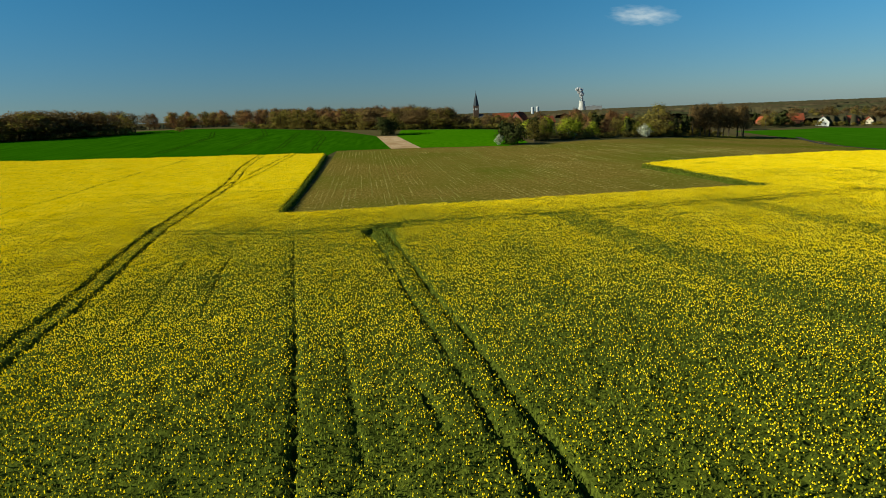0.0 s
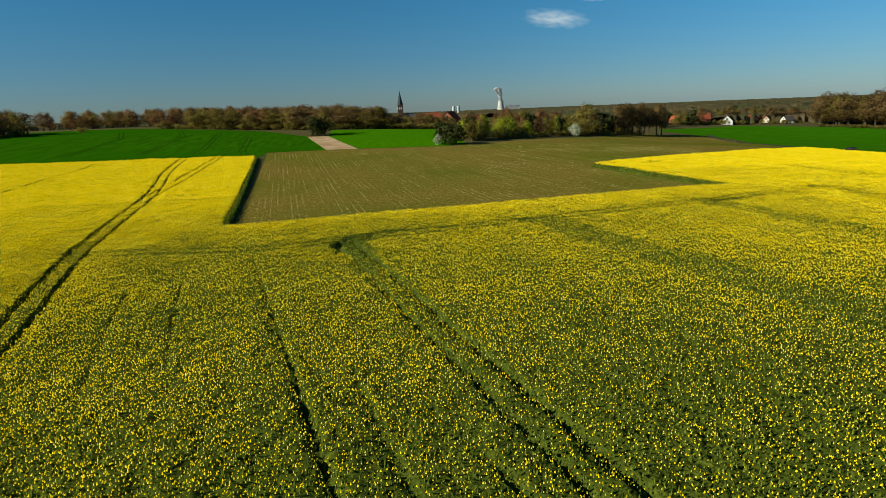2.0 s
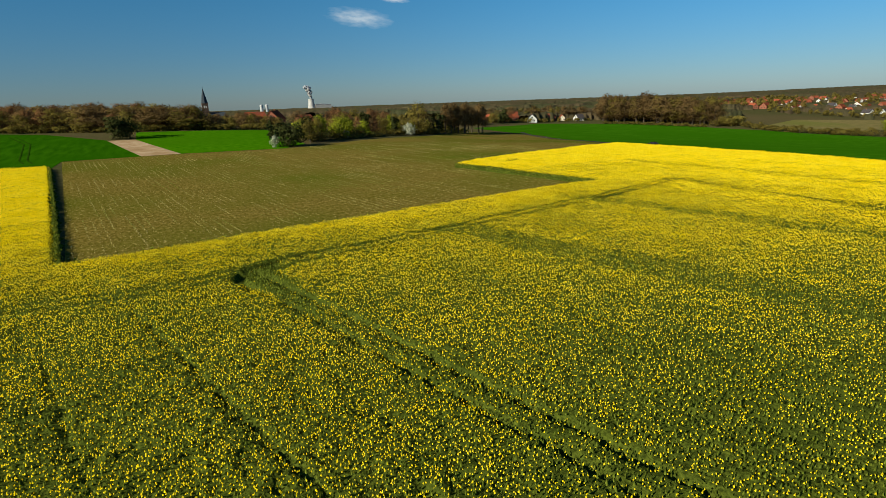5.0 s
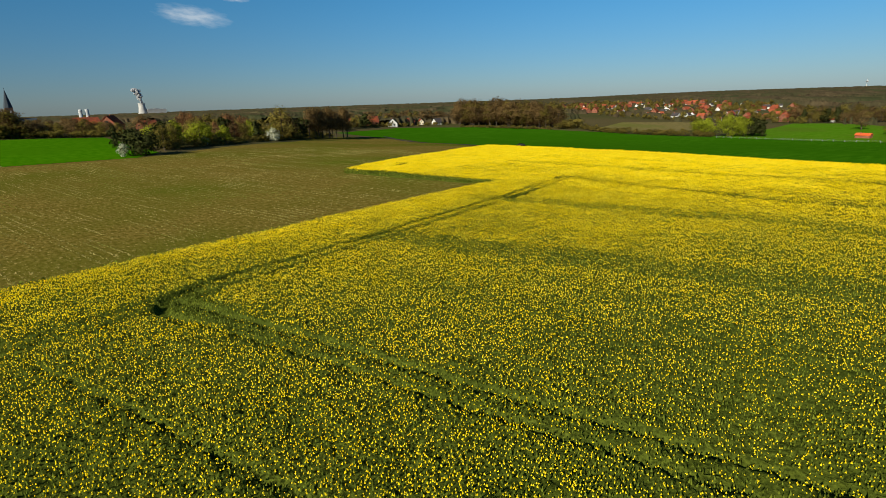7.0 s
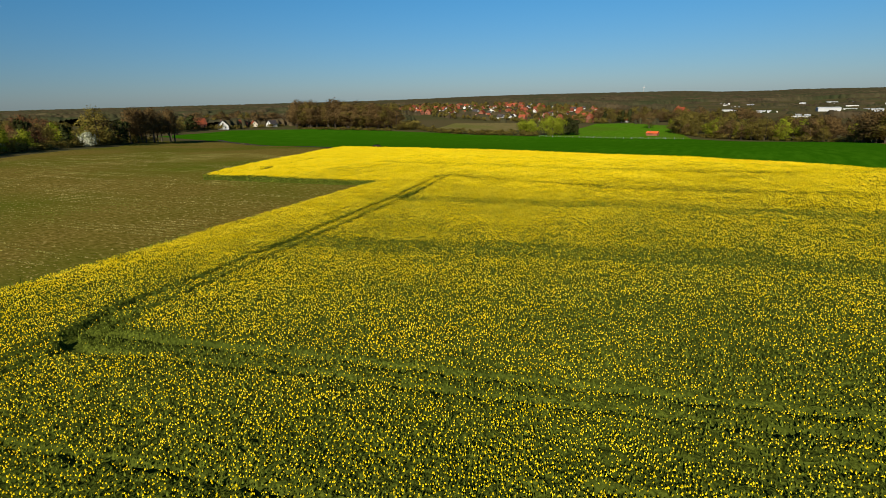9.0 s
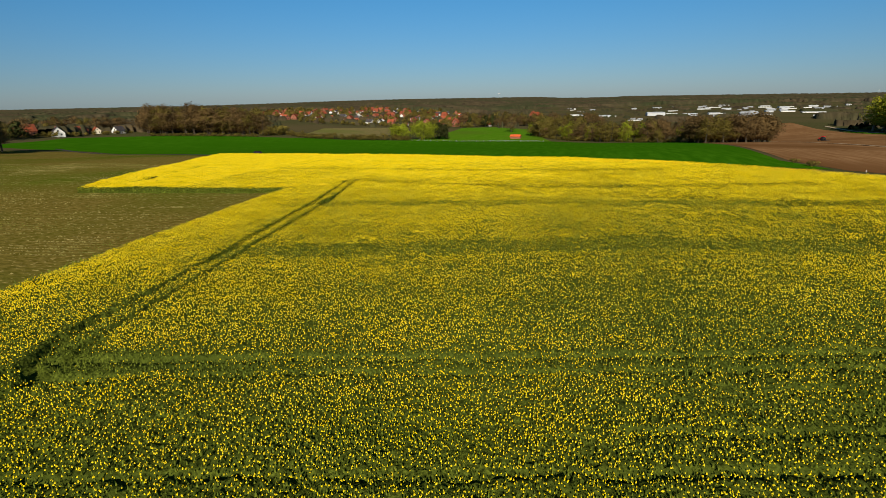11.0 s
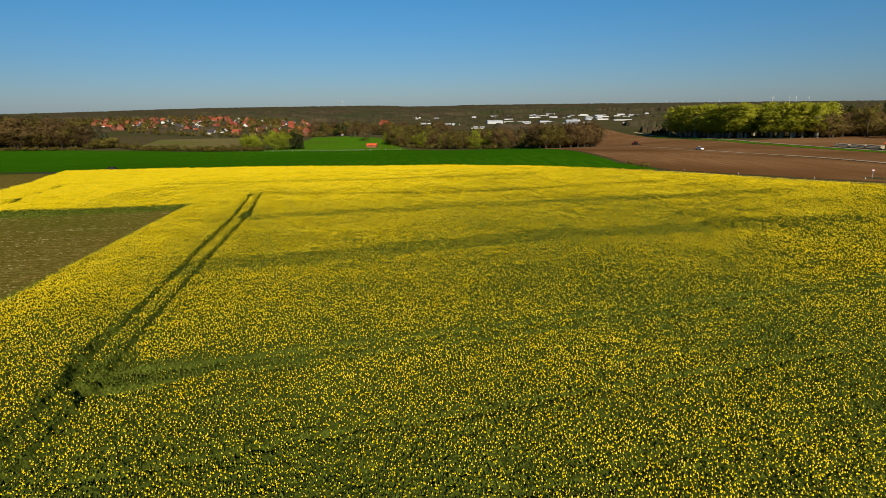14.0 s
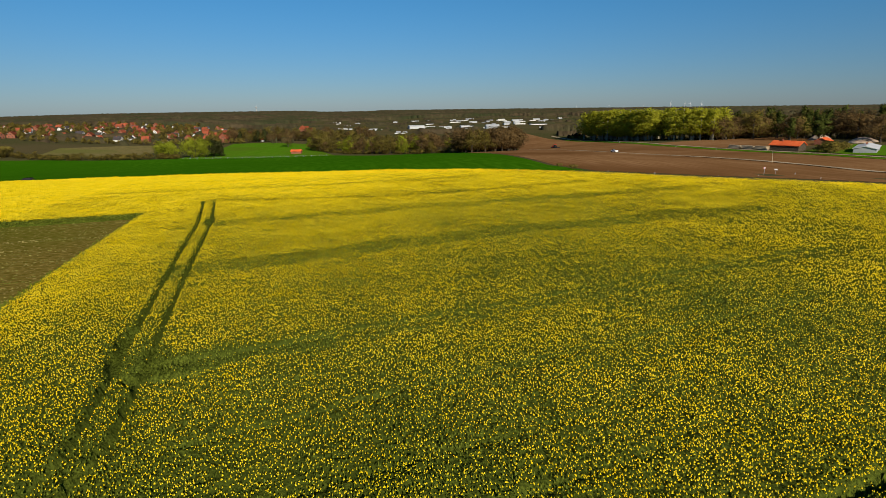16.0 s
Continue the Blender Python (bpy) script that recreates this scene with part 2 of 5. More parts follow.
M_CARWHITE = material("white_car_paint", (0.75, 0.75, 0.75), (0.8, 0.8, 0.8), 1.0, None, 0.1, 0.25, spec=0.5)
M_RUBBER = material("tyre_rubber", (0.02, 0.02, 0.02), (0.035, 0.034, 0.033), 5.0, None, 0.1, 0.9)
M_PLASTIC = material("white_plastic", (0.72, 0.72, 0.7), (0.8, 0.8, 0.78), 2.0, None, 0.1, 0.5)
M_SIGNRED = material("sign_red", (0.5, 0.02, 0.02), (0.56, 0.03, 0.03), 2.0, None, 0.1, 0.5)


# ---- mesh helpers ----
def mesh_object(name, verts, faces, mat, parent=None, label="", smooth=False):
    me = bpy.data.meshes.new(name)
    me.from_pydata([tuple(v) for v in verts], [], faces)
    me.materials.append(mat)
    if smooth:
        me.shade_smooth()
    ob = new(name, me)
    ob.parent = parent
    if label:
        ob["label"] = label
    return ob


def fast_mesh(name, verts, faces, mat, parent=None):
    """verts (n, 3), faces (m, k), both numpy arrays."""
    k = faces.shape[1]
    me = bpy.data.meshes.new(name)
    me.vertices.add(len(verts))
    me.vertices.foreach_set("co", np.ascontiguousarray(verts, np.float32).ravel())
    me.loops.add(faces.size)
    me.loops.foreach_set("vertex_index", np.ascontiguousarray(faces, np.int32).ravel())
    me.polygons.add(len(faces))
    me.polygons.foreach_set("loop_start", np.arange(0, faces.size, k, dtype=np.int32))
    me.update(calc_edges=True)
    me.validate()
    me.materials.append(mat)
    ob = new(name, me)
    ob.parent = parent
    return ob


def part(name, bm, mat, parent, label=""):
    me = bpy.data.meshes.new(name)
    bm.normal_update()
    bm.to_mesh(me)
    bm.free()
    me.materials.append(mat)
    ob = new(name, me)
    ob.parent = parent
    if label:
        ob["label"] = label
    return ob


def box(bm, x0, x1, y0, y1, z0, z1, bevel=0.0):
    r = bmesh.ops.create_cube(bm, size=1.0, matrix=Matrix.Translation(((x0 + x1) / 2, (y0 + y1) / 2, (z0 + z1) / 2)) @ Matrix.Diagonal((x1 - x0, y1 - y0, z1 - z0, 1)))
    if bevel:
        edges = list({e for v in r["verts"] for e in v.link_edges})
        bmesh.ops.bevel(bm, geom=edges, offset=bevel, segments=2, affect="EDGES", profile=0.5)
    return bm


def cone(bm, r0, r1, z0, z1, sides=12, x=0.0, y=0.0):
    bmesh.ops.create_cone(bm, cap_ends=True, segments=sides, radius1=r0, radius2=r1, depth=z1 - z0, matrix=Matrix.Translation((x, y, (z0 + z1) / 2)))
    return bm


def parcel(name, outline, mat, lift, label, step=12.0, category="field"):
    """A field surface that follows the lie of the land."""
    bm = bmesh.new()
    bm.faces.new([bm.verts.new((x, y, 0)) for x, y in outline])
    xs, ys = [p[0] for p in outline], [p[1] for p in outline]
    for axis, lo, hi in ((0, min(xs), max(xs)), (1, min(ys), max(ys))):
        v = math.ceil(lo / step) * step
        while v < hi:
            co, no = ((v, 0, 0), (1, 0, 0)) if axis == 0 else ((0, v, 0), (0, 1, 0))
            bmesh.ops.bisect_plane(bm, geom=bm.verts[:] + bm.edges[:] + bm.faces[:], plane_co=co, plane_no=no)
            v += step
    for v in bm.verts:
        v.co.z = gz(v.co.x, v.co.y) + lift
    bmesh.ops.recalc_face_normals(bm, faces=bm.faces)
    for f in bm.faces:
        f.smooth = True
    ob = part(name, bm, mat, None)
    if ob.data.polygons[0].normal.z < 0:
        ob.data.flip_normals()
    return tagged(ob, label, category, kind="structure")


def ribbon(name, line, width, mat, lift, label, category, step=6.0):
    """A road or track along a line of points."""
    pts = []
    for (x0, y0), (x1, y1) in zip(line, line[1:]):
        n = max(1, int(math.hypot(x1 - x0, y1 - y0) / step))
        pts += [(x0 + (x1 - x0) * i / n, y0 + (y1 - y0) * i / n) for i in range(n)]
    pts.append(line[-1])
    verts, faces = [], []
    for i, (x, y) in enumerate(pts):
        a, b = pts[max(i - 1, 0)], pts[min(i + 1, len(pts) - 1)]
        d = math.hypot(b[0] - a[0], b[1] - a[1])
        nx, ny = -(b[1] - a[1]) / d, (b[0] - a[0]) / d
        for k in (0.5, 0.0, -0.5):
            px, py = x + nx * width * k, y + ny * width * k
            verts.append((px, py, gz(px, py) + lift + (0.05 if k == 0 else 0)))
        if i:
            for j in (0, 1):
                q = 3 * i + j
                faces.append((q - 3, q - 2, q + 1, q))
    ob = mesh_object(name, verts, faces, mat, smooth=True)
    if ob.data.polygons[0].normal.z < 0:
        ob.data.flip_normals()
    return tagged(ob, label, category, kind="structure")


# ---- ground: one sheet to the horizon ----
def axis_steps():
    near = np.arange(-600, 601, 12.0)
    out = 600 * (4900 / 600) ** (np.arange(1, 41) / 40)
    return np.concatenate([-out[::-1], near, out])


gx = axis_steps()
X, Y = np.meshgrid(gx, gx, indexing="ij")
Z = ground_z(X, Y)
n = len(gx)
i, j = np.meshgrid(np.arange(n - 1), np.arange(n - 1), indexing="ij")
q = (i * n + j).ravel()
ground = fast_mesh("ground", np.stack([X.ravel(), Y.ravel(), Z.ravel()], 1), np.stack([q, q + n, q + n + 1, q + 1], 1), M_GRASS)
ground.data.shade_smooth()
tagged(ground, "rough grassy farmland falling gently into a wide plain", "ground", kind="structure")

# ---- fields ----
RAPE = [(-23.9, 78.8), (52.1, 85.1), (46.4, 123.6), (64, 130.5), (90, 138.5), (134, 160), (129, 130), (120, 84), (109, 36), (101, 12), (85, -13), (67, -36),
        (54, -54), (25, -85), (-60, -70), (-190, -40), (-190, 158), (-132, 165), (-36.8, 177)]
parcel("stubble_field", [(-23.4, 78.9), (52.6, 85.2), (46.9, 123.8), (64, 130.8), (90, 138.8), (135, 161), (172, 222), (222, 318), (193, 337), (163, 330), (110, 262),
                         (62, 226), (36, 205), (25, 200), (-6.5, 199), (-36, 193)],
       M_OLIVE, 0.05, "olive-brown drilled field with thin young growth in rows")
parcel("wheat_field", [(-36, 193), (-17, 197), (-28, 251), (-50, 282), (-103, 312), (-160, 350), (-200, 330), (-157, 287), (-175, 270), (-230, 200), (-190, 160), (-132, 166.5), (-36.8, 178.5)],
       M_WHEAT, 0.06, "deep green winter wheat field beyond the rapeseed")
parcel("wheat_field", [(-6.5, 199.5), (25, 200.5), (35, 214), (36, 290), (-19, 285), (-19, 252)], M_WHEAT2, 0.06, "bright green young wheat field beside the tree belt")
parcel("dirt_patch", [(-17.2, 197), (-6.5, 199), (-19, 251.6), (-28, 249.6)], M_PATH, 0.1, "pale bare strip of earth between green fields")
parcel("wheat_field", [(140, 161), (126, 84), (115, 36), (107, 12), (98, -14), (117, -9.5), (371, -32), (388, 31), (428, 64), (430, 123), (442, 205), (450, 300), (430, 350), (400, 400), (350, 425), (310, 432), (240, 400), (205, 380),
                       (228, 320), (178, 222)],
       M_WHEAT3, 0.07, "wide green wheat field sloping down beyond the road")
parcel("meadow", [(428, 66), (490, 80), (600, 95), (650, 150), (640, 190), (480, 182), (442, 200), (431, 123)], M_MEADOW, 0.12, "bright meadow paddock at the edge of the village")
parcel("fallow_field", [(470, 255), (520, 238), (640, 262), (620, 305), (570, 345), (490, 325)], M_FALLOW, 0.1, "straw-coloured fallow field in front of the village")
parcel("ploughed_field", [(97, -16), (78, -40), (66, -60), (45, -85), (60, -130), (100, -148), (154, -139), (218, -135), (274, -137), (402, -161), (540, -161), (640, -171), (620, -140), (372, -80), (369, -34), (117, -11.5)],
       M_PLOUGH, 0.06, "brown ploughed field with long furrows")
parcel("ploughed_field", [(196, -153), (218, -147), (274, -147), (300, -152), (300, -200), (310, -245), (262, -246), (215, -200)], M_PLOUGH, 0.06, "far ploughed field in front of the woods")
parcel("meadow", [(178, -155), (150, -153), (125, -170), (165, -220), (208, -214), (193, -181)], M_MEADOW, 0.1, "rough green meadow beside the barn yard")
ribbon("green_verge", [(60, -154), (100, -150), (140, -143.7), (154, -141), (180, -138.5), (218, -137.5), (274, -139.5), (402, -163), (480, -163)], 6.0, M_MEADOW, 0.2, "green grass verge along the far road", "verge")

ribbon("road", [(232, 352), (180, 232), (142, 162), (131, 122), (123, 84), (112, 36), (104, 12), (90, -16), (72, -39), (59, -57), (30, -88), (-60, -130)], 4.0, M_ASPHALT, 0.12, "narrow asphalt country road along the rapeseed", "road")
ribbon("farm_track", [(60, -110), (101, -105), (131, -101), (231, -88.6), (358, -73)], 2.6, M_TRACK, 0.26, "pale sandy farm track across the ploughed soil", "track")
ribbon("road", [(60, -160), (100, -156), (141, -149), (154, -146.5), (180, -144), (218, -143), (274, -145), (402, -168.5), (480, -168.5), (560, -176)], 3.0, M_TRACK, 0.28, "pale narrow road past the barn", "road")

for line in ([(-58.5, 193), (-59.5, 206), (-69.5, 274)], [(-43, 191), (-45.3, 199), (-51, 245), (-60, 275)], [(-76.5, 195), (-76.4, 207), (-82, 262), (-95, 300)], [(-98, 190), (-99.5, 217), (-105, 255), (-118, 290)]):
    for o in (-0.9, 0.9):
        pts = [(x + o, y) for x, y in line]
        ribbon("wheel_track", pts, 0.45, M_WHEATROW, 0.1, "dark wheel track through the green wheat", "track")


def stubble_rows():
    """Low tufts of straw and seedlings in drilled rows."""
    rng = np.random.RandomState(8)
    across, along = np.meshgrid(np.arange(-40, 150, 1.05), np.arange(0, 130, 0.3), indexing="ij")
    across = across + rng.normal(0, 0.06, across.shape) + 0.25 * (lattice(across, along * 0.02, 1.0, 43) - 0.5)
    along = along + rng.uniform(-0.15, 0.15, along.shape)
    x, y = (across - 0.13 * along).ravel(), (76 + 0.99 * along + 0.05 * across).ravel()
    keep = inside(x, y, [(-23.0, 79.6), (51.5, 85.9), (46, 124.2), (60, 130.4), (88, 139), (100, 170), (90, 215), (62, 222), (25, 198), (-34, 190)]) & (rng.rand(len(x)) < 0.12 + 2.6 * (lattice(across.ravel(), along.ravel() * 0.09, 1.05, 42) - 0.42) * (0.3 + 0.9 * lattice(x, y, 11, 41)))
    x, y = x[keep], y[keep]
    m = len(x)
    z = ground_z(x, y) + 0.05
    s = rng.uniform(0.06, 0.16, m)
    a = rng.uniform(0, 6.283, m)
    V = np.empty((m, 4, 3))
    for k in range(3):
        V[:, k] = np.stack([x + s * np.cos(a + k * 2.094), y + 2.0 * s * np.sin(a + k * 2.094), z - 0.02], 1)
    V[:, 3] = np.stack([x + rng.uniform(-0.05, 0.05, m), y + rng.uniform(-0.05, 0.05, m), z + rng.uniform(0.05, 0.15, m)], 1)
    F = (np.array([[0, 1, 3], [1, 2, 3], [2, 0, 3]])[None] + np.arange(m)[:, None, None] * 4).reshape(-1, 3)
    tagged(fast_mesh("stubble_tufts", V.reshape(-1, 3), F, M_STRAW), "rows of straw stubble and thin seedlings on the olive field", "stubble", kind="stuff")


# ---- the rapeseed field ----
def inside(px, py, poly):
    r = np.zeros(px.shape, bool)
    for (x0, y0), (x1, y1) in zip(poly, poly[1:] + poly[:1]):
        if y0 != y1:
            r ^= ((y0 > py) != (y1 > py)) & (px < (x1 - x0) * (py - y0) / (y1 - y0) + x0)
    return r


def line_dist(px, py, line):
    d = np.full(px.shape, 1e9)
    for (x0, y0), (x1, y1) in zip(line, line[1:]):
        k = np.clip(((px - x0) * (x1 - x0) + (py - y0) * (y1 - y0)) / ((x1 - x0) ** 2 + (y1 - y0) ** 2), 0, 1)
        d = np.minimum(d, np.hypot(px - x0 - k * (x1 - x0), py - y0 - k * (y1 - y0)))
    return d


def shifted(line, off):
    out = []
    for k, (x, y) in enumerate(line):
        a, b = line[max(k - 1, 0)], line[min(k + 1, len(line) - 1)]
        d = math.hypot(b[0] - a[0], b[1] - a[1])
        out.append((x - (b[1] - a[1]) / d * off, y + (b[0] - a[0]) / d * off))
    return out


HEADLAND = [(-39, 67.2), (-27, 65.4), (-16.4, 64.1), (-5, 65.7), (15, 68.9), (42, 72.7), (61.5, 76.8)]
TRAM_A = [(-8.2, 65.2), (-5.6, 55), (-2.3, 41), (1.2, 27.8), (3.6, 18), (9.5, -8)]
TRAM_W = [(-25.5, 22), (-30.5, 44), (-37.3, 69.5), (-44.8, 114), (-52, 144), (-57, 178)]
TRAM_W2 = [(-43.2, 104), (-44.6, 126), (-47, 178)]
# line, half width, depth of the gap (1: down to the soil)
RUTS = [(shifted(l, o), w, k) for l, o, w, k in ((HEADLAND, 0.95, 0.25, 1.0), (HEADLAND, -0.95, 0.25, 1.0), (TRAM_A, 0.95, 0.16, 1.0), (TRAM_A, -0.9, 0.1, 0.9),
                                                 (TRAM_W, 0.95, 0.24, 1.0), (TRAM_W, -0.95, 0.24, 0.95), (TRAM_W2, 0.9, 0.24, 0.9), (TRAM_W2, -0.9, 0.24, 0.9))]
RUTS += [([(-8.5, 60.6), (-9.0, 62.6), (-8.9, 64.6), (-7.7, 66.3), (-5.5, 67.2), (-2.5, 67.6), (0.5, 67.8)], 0.36, 0.97), ([(61, 119.5), (57, 117.8)], 0.5, 0.6), ([(74.5, 123), (80, 125)], 0.5, 0.6), ([(63.5, -37), (60, -41)], 0.8, 0.8),
         ([(-71, 84), (-73, 102), (-75.5, 125), (-76.4, 168)], 0.35, 0.8), ([(-17.3, 61), (-10.4, 34.4)], 0.08, 0.6), ([(-10.4, 34.4), (-7.3, 22.5), (-6, 17), (-4, 8)], 0.1, 0.8),
         ([(-6.8, 32.1), (-3.7, 18.9)], 0.15, 0.35), ([(-22, 54.6), (-19.3, 42.5), (-16.9, 33.9)], 0.12, 0.25), ([(-25.5, 51.7), (-23.6, 43), (-21.6, 35.3)], 0.12, 0.3),
         ([(-1.6, 25.1), (-0.2, 20.6)], 0.15, 0.35), ([(60.2, 77.4), (61.6, 78.2), (62.9, 76.0)], 0.4, 0.8), ([(40.6, 71.8), (44.2, 72.4)], 0.75, 1.0)]
# bands in which the crop flowers late: line, half width, strength
BANDS = [([(15.5, 68), (21.7, 46), (27, 28), (33, -14)], 2.3, 0.52), ([(40, 70), (47.4, 39), (51, 15), (57, -20)], 2.0, 0.45), ([(62, 74), (60, 40), (70, 0)], 1.2, 0.4),
         ([(78, 100), (80, 60), (86, 20)], 1.3, 0.4), (HEADLAND, 0.9, 0.16), (TRAM_A, 0.9, 0.25), ([(-7.8, 63.2), (-6.2, 59.5)], 1.5, 0.85), ([(-6.2, 59.5), (-6.0, 53)], 1.0, 0.6), ([(-7.6, 64.3), (-5.5, 64.6)], 1.0, 0.8), ([(56, 118), (82, 126)], 1.0, 0.35), (TRAM_W, 0.7, 0.4),
         ([(-18, 60), (-7, 20)], 0.3, 0.15), ([(48, 90), (46, 118)], 1.0, 0.5)]


def crop(px, py):
    """Height of the leaf bed and share of flowering, over the plan."""
    inner = inside(px, py, RAPE)
    edge = line_dist(px, py, RAPE + RAPE[:1])
    hgt = 0.86 + 0.25 * (lattice(px, py, 9, 3) - 0.5) + 0.14 * (lattice(px, py, 2.1, 4) - 0.5)
    clump = lattice(px, py, 0.75, 17) - 0.5
    hgt = hgt + 0.14 * clump
    bloom = 0.64 + 0.26 * (lattice(px, py, 14, 5) - 0.5) + 0.2 * (lattice(px, py, 3.2, 6) - 0.5) + 0.25 * clump
    bloom = bloom + 0.3 * sstep((px - 25) / 60) + 0.3 * sstep((py - 72) / 8) * sstep((70 - px) / 40) + 0.3 * sstep((-26 - px) / 10)
    bloom = bloom - 0.12 * sstep((py - 34) / 14) * sstep((72 - py) / 8) * sstep((px + 26) / 10) * sstep((34 - px) / 24)
    # lens darkening put into the crop: fewer flowers in the near right foreground
    bloom = bloom - 0.24 * sstep((48 - py) / 20) * sstep((px + 18) / 14)
    for line, half, k in RUTS:
        d = line_dist(px, py, line) + 0.12 * (lattice(px, py, 0.9, 7) - 0.5)
        hgt = hgt - (hgt - 0.08) * k * sstep((half + 0.11 - d) / 0.2)
        bloom = bloom * (1 - min(1.0, k * 1.3) * sstep((half + 0.02 - d) / 0.14))
    for line, half, k in BANDS:
        d = line_dist(px, py, line) + 1.2 * (lattice(px, py, 4, 8) - 0.5)
        bloom = bloom * (1 - k * sstep((half + 0.9 - d) / 1.4))
        hgt = hgt - 0.12 * k * sstep((half + 0.9 - d) / 1.4)
    hgt = np.maximum(hgt, 0.1)
    hgt = np.where(inner, hgt * (0.8 + 0.2 * sstep(edge / 0.6)), -0.05)
    bloom = bloom * (0.12 + 0.88 * sstep((edge - 0.15) / 0.7))
    bloom = np.where(inner, np.clip(bloom, 0.03, 1.0), 0.0)
    return hgt, bloom, inner


def in_reach(px, py):
    """The part of the field that lies before the flight line."""
    return (py > 5 - 1.06 * (px + 43)) & (py > -1.2 * px - 8)


def leaf_bed(x0, x1, y0, y1, step, seed, hole=None, reach=None):
    rng = np.random.RandomState(seed)
    xs, ys = np.arange(x0, x1 + step / 2, step), np.arange(y0, y1 + step / 2, step)
    PX, PY = np.meshgrid(xs, ys, indexing="ij")
    PX = PX + rng.uniform(-0.3, 0.3, PX.shape) * step
    PY = PY + rng.uniform(-0.3, 0.3, PY.shape) * step
    h, b, inn = crop(PX, PY)
    h = h + np.where(inn, rng.uniform(-0.2, 0.12, PX.shape) * np.clip(h, 0.15, 1), 0)
    PZ = ground_z(PX, PY) + h
    a, c = len(xs), len(ys)
    ii, jj = np.meshgrid(np.arange(a - 1), np.arange(c - 1), indexing="ij")
    keep = inn[:-1, :-1] | inn[1:, :-1] | inn[:-1, 1:] | inn[1:, 1:]
    if reach is not None:
        keep &= in_reach(PX[:-1, :-1] - 4, PY[:-1, :-1] - 4) == reach
    if hole:
        keep &= ~((PX[:-1, :-1] > hole[0]) & (PX[1:, 1:] < hole[1]) & (PY[:-1, :-1] > hole[2]) & (PY[1:, 1:] < hole[3]))
    k = (ii * c + jj)[keep]
    used, back = np.unique(np.stack([k, k + c, k + c + 1, k + 1], 1), return_inverse=True)
    V = np.stack([PX.ravel(), PY.ravel(), PZ.ravel()], 1)[used]
    return V, back.reshape(-1, 4)


def heads(x0, x1, y0, y1, density, size, seed, hole=None, leaf=False, sides=3, reach=True, thin=1.0):
    """Domed racemes (or slim leafy stems) standing on the leaf bed, evenly sown, each a little spire of its own."""
    rng = np.random.RandomState(seed)
    cell = density ** -0.5
    px, py = np.meshgrid(np.arange(x0, x1, cell), np.arange(y0, y1, cell), indexing="ij")
    py = py + (np.arange(px.shape[0]) % 2)[:, None] * cell * 0.5
    px, py = px + rng.uniform(-0.42, 0.42, px.shape) * cell, py + rng.uniform(-0.42, 0.42, py.shape) * cell
    px, py = px.ravel(), py.ravel()
    keep = inside(px, py, RAPE) & (in_reach(px, py) == reach)
    if hole:
        keep &= ~((px > hole[0]) & (px < hole[1]) & (py > hole[2]) & (py < hole[3]))
    px, py = px[keep], py[keep]
    h, b, _ = crop(px, py)
    keep = (rng.rand(len(px)) < (thin * 0.35 + 0.65 * (1 - b) ** (1 / thin) if leaf else b)) & (h > (0.2 if leaf else 0.4))
    px, py, h, b = px[keep], py[keep], h[keep], b[keep]
    m = len(px)
    s = size * rng.uniform(0.72, 1.28, m) * (1 if leaf else 0.8 + 0.3 * b)
    tall = s * (rng.uniform(1.4, 2.6, m) if leaf else rng.uniform(1.0, 1.6, m) * (1.0 if size < 0.12 else 0.65))
    base = ground_z(px, py) + h + (rng.uniform(-0.1, 0.12, m) if leaf else rng.uniform(0.02, 0.3, m))
    ang = rng.uniform(0, 6.283, m)
    lean = rng.uniform(-0.3, 0.3, (2, m)) * s
    V = np.empty((m, sides + 1, 3))
    for k in range(sides):
        a = ang + k * 6.2832 / sides
        r = s * 0.52 * rng.uniform(0.8, 1.25, m)
        V[:, k] = np.stack([px + r * np.cos(a), py + r * np.sin(a), base + rng.uniform(-0.1, 0.2, m) * s], 1)
    V[:, sides] = np.stack([px + lean[0], py + lean[1], base + tall * 0.85], 1)
    idx = np.arange(m)[:, None, None] * (sides + 1)
    F = (np.array([[k, (k + 1) % sides, sides] for k in range(sides)])[None] + idx).reshape(-1, 3)
    return V.reshape(-1, 3), F


def leafy_edge(line, per_metre, seed):
    """The green flank of the crop along an open edge: leaves and stems from the soil up."""
    rng = np.random.RandomState(seed)
    vs = []
    for (x0, y0), (x1, y1) in zip(line, line[1:]):
        ln = math.hypot(x1 - x0, y1 - y0)
        m = int(ln * per_metre)
        f = rng.rand(m)
        nx, ny = -(y1 - y0) / ln, (x1 - x0) / ln
        off = rng.normal(0, 0.13, m)
        c = np.stack([x0 + (x1 - x0) * f + nx * off, y0 + (y1 - y0) * f + ny * off, rng.uniform(0.05, 0.95, m)], 1)
        c[:, 2] += ground_z(c[:, 0], c[:, 1])
        vs.append(c[:, None, :] + rng.normal(0, 1, (m, 3, 3)) * np.array([0.09, 0.09, 0.15]))
    V = np.concatenate(vs)
    return V.reshape(-1, 3), np.arange(len(V) * 3).reshape(-1, 3)


def merged(*pieces):
    vs, fs, off = [], [], 0
    for v, f in pieces:
        vs.append(v)
        fs.append(f + off)
        off += len(v)
    return np.concatenate(vs), np.concatenate(fs)


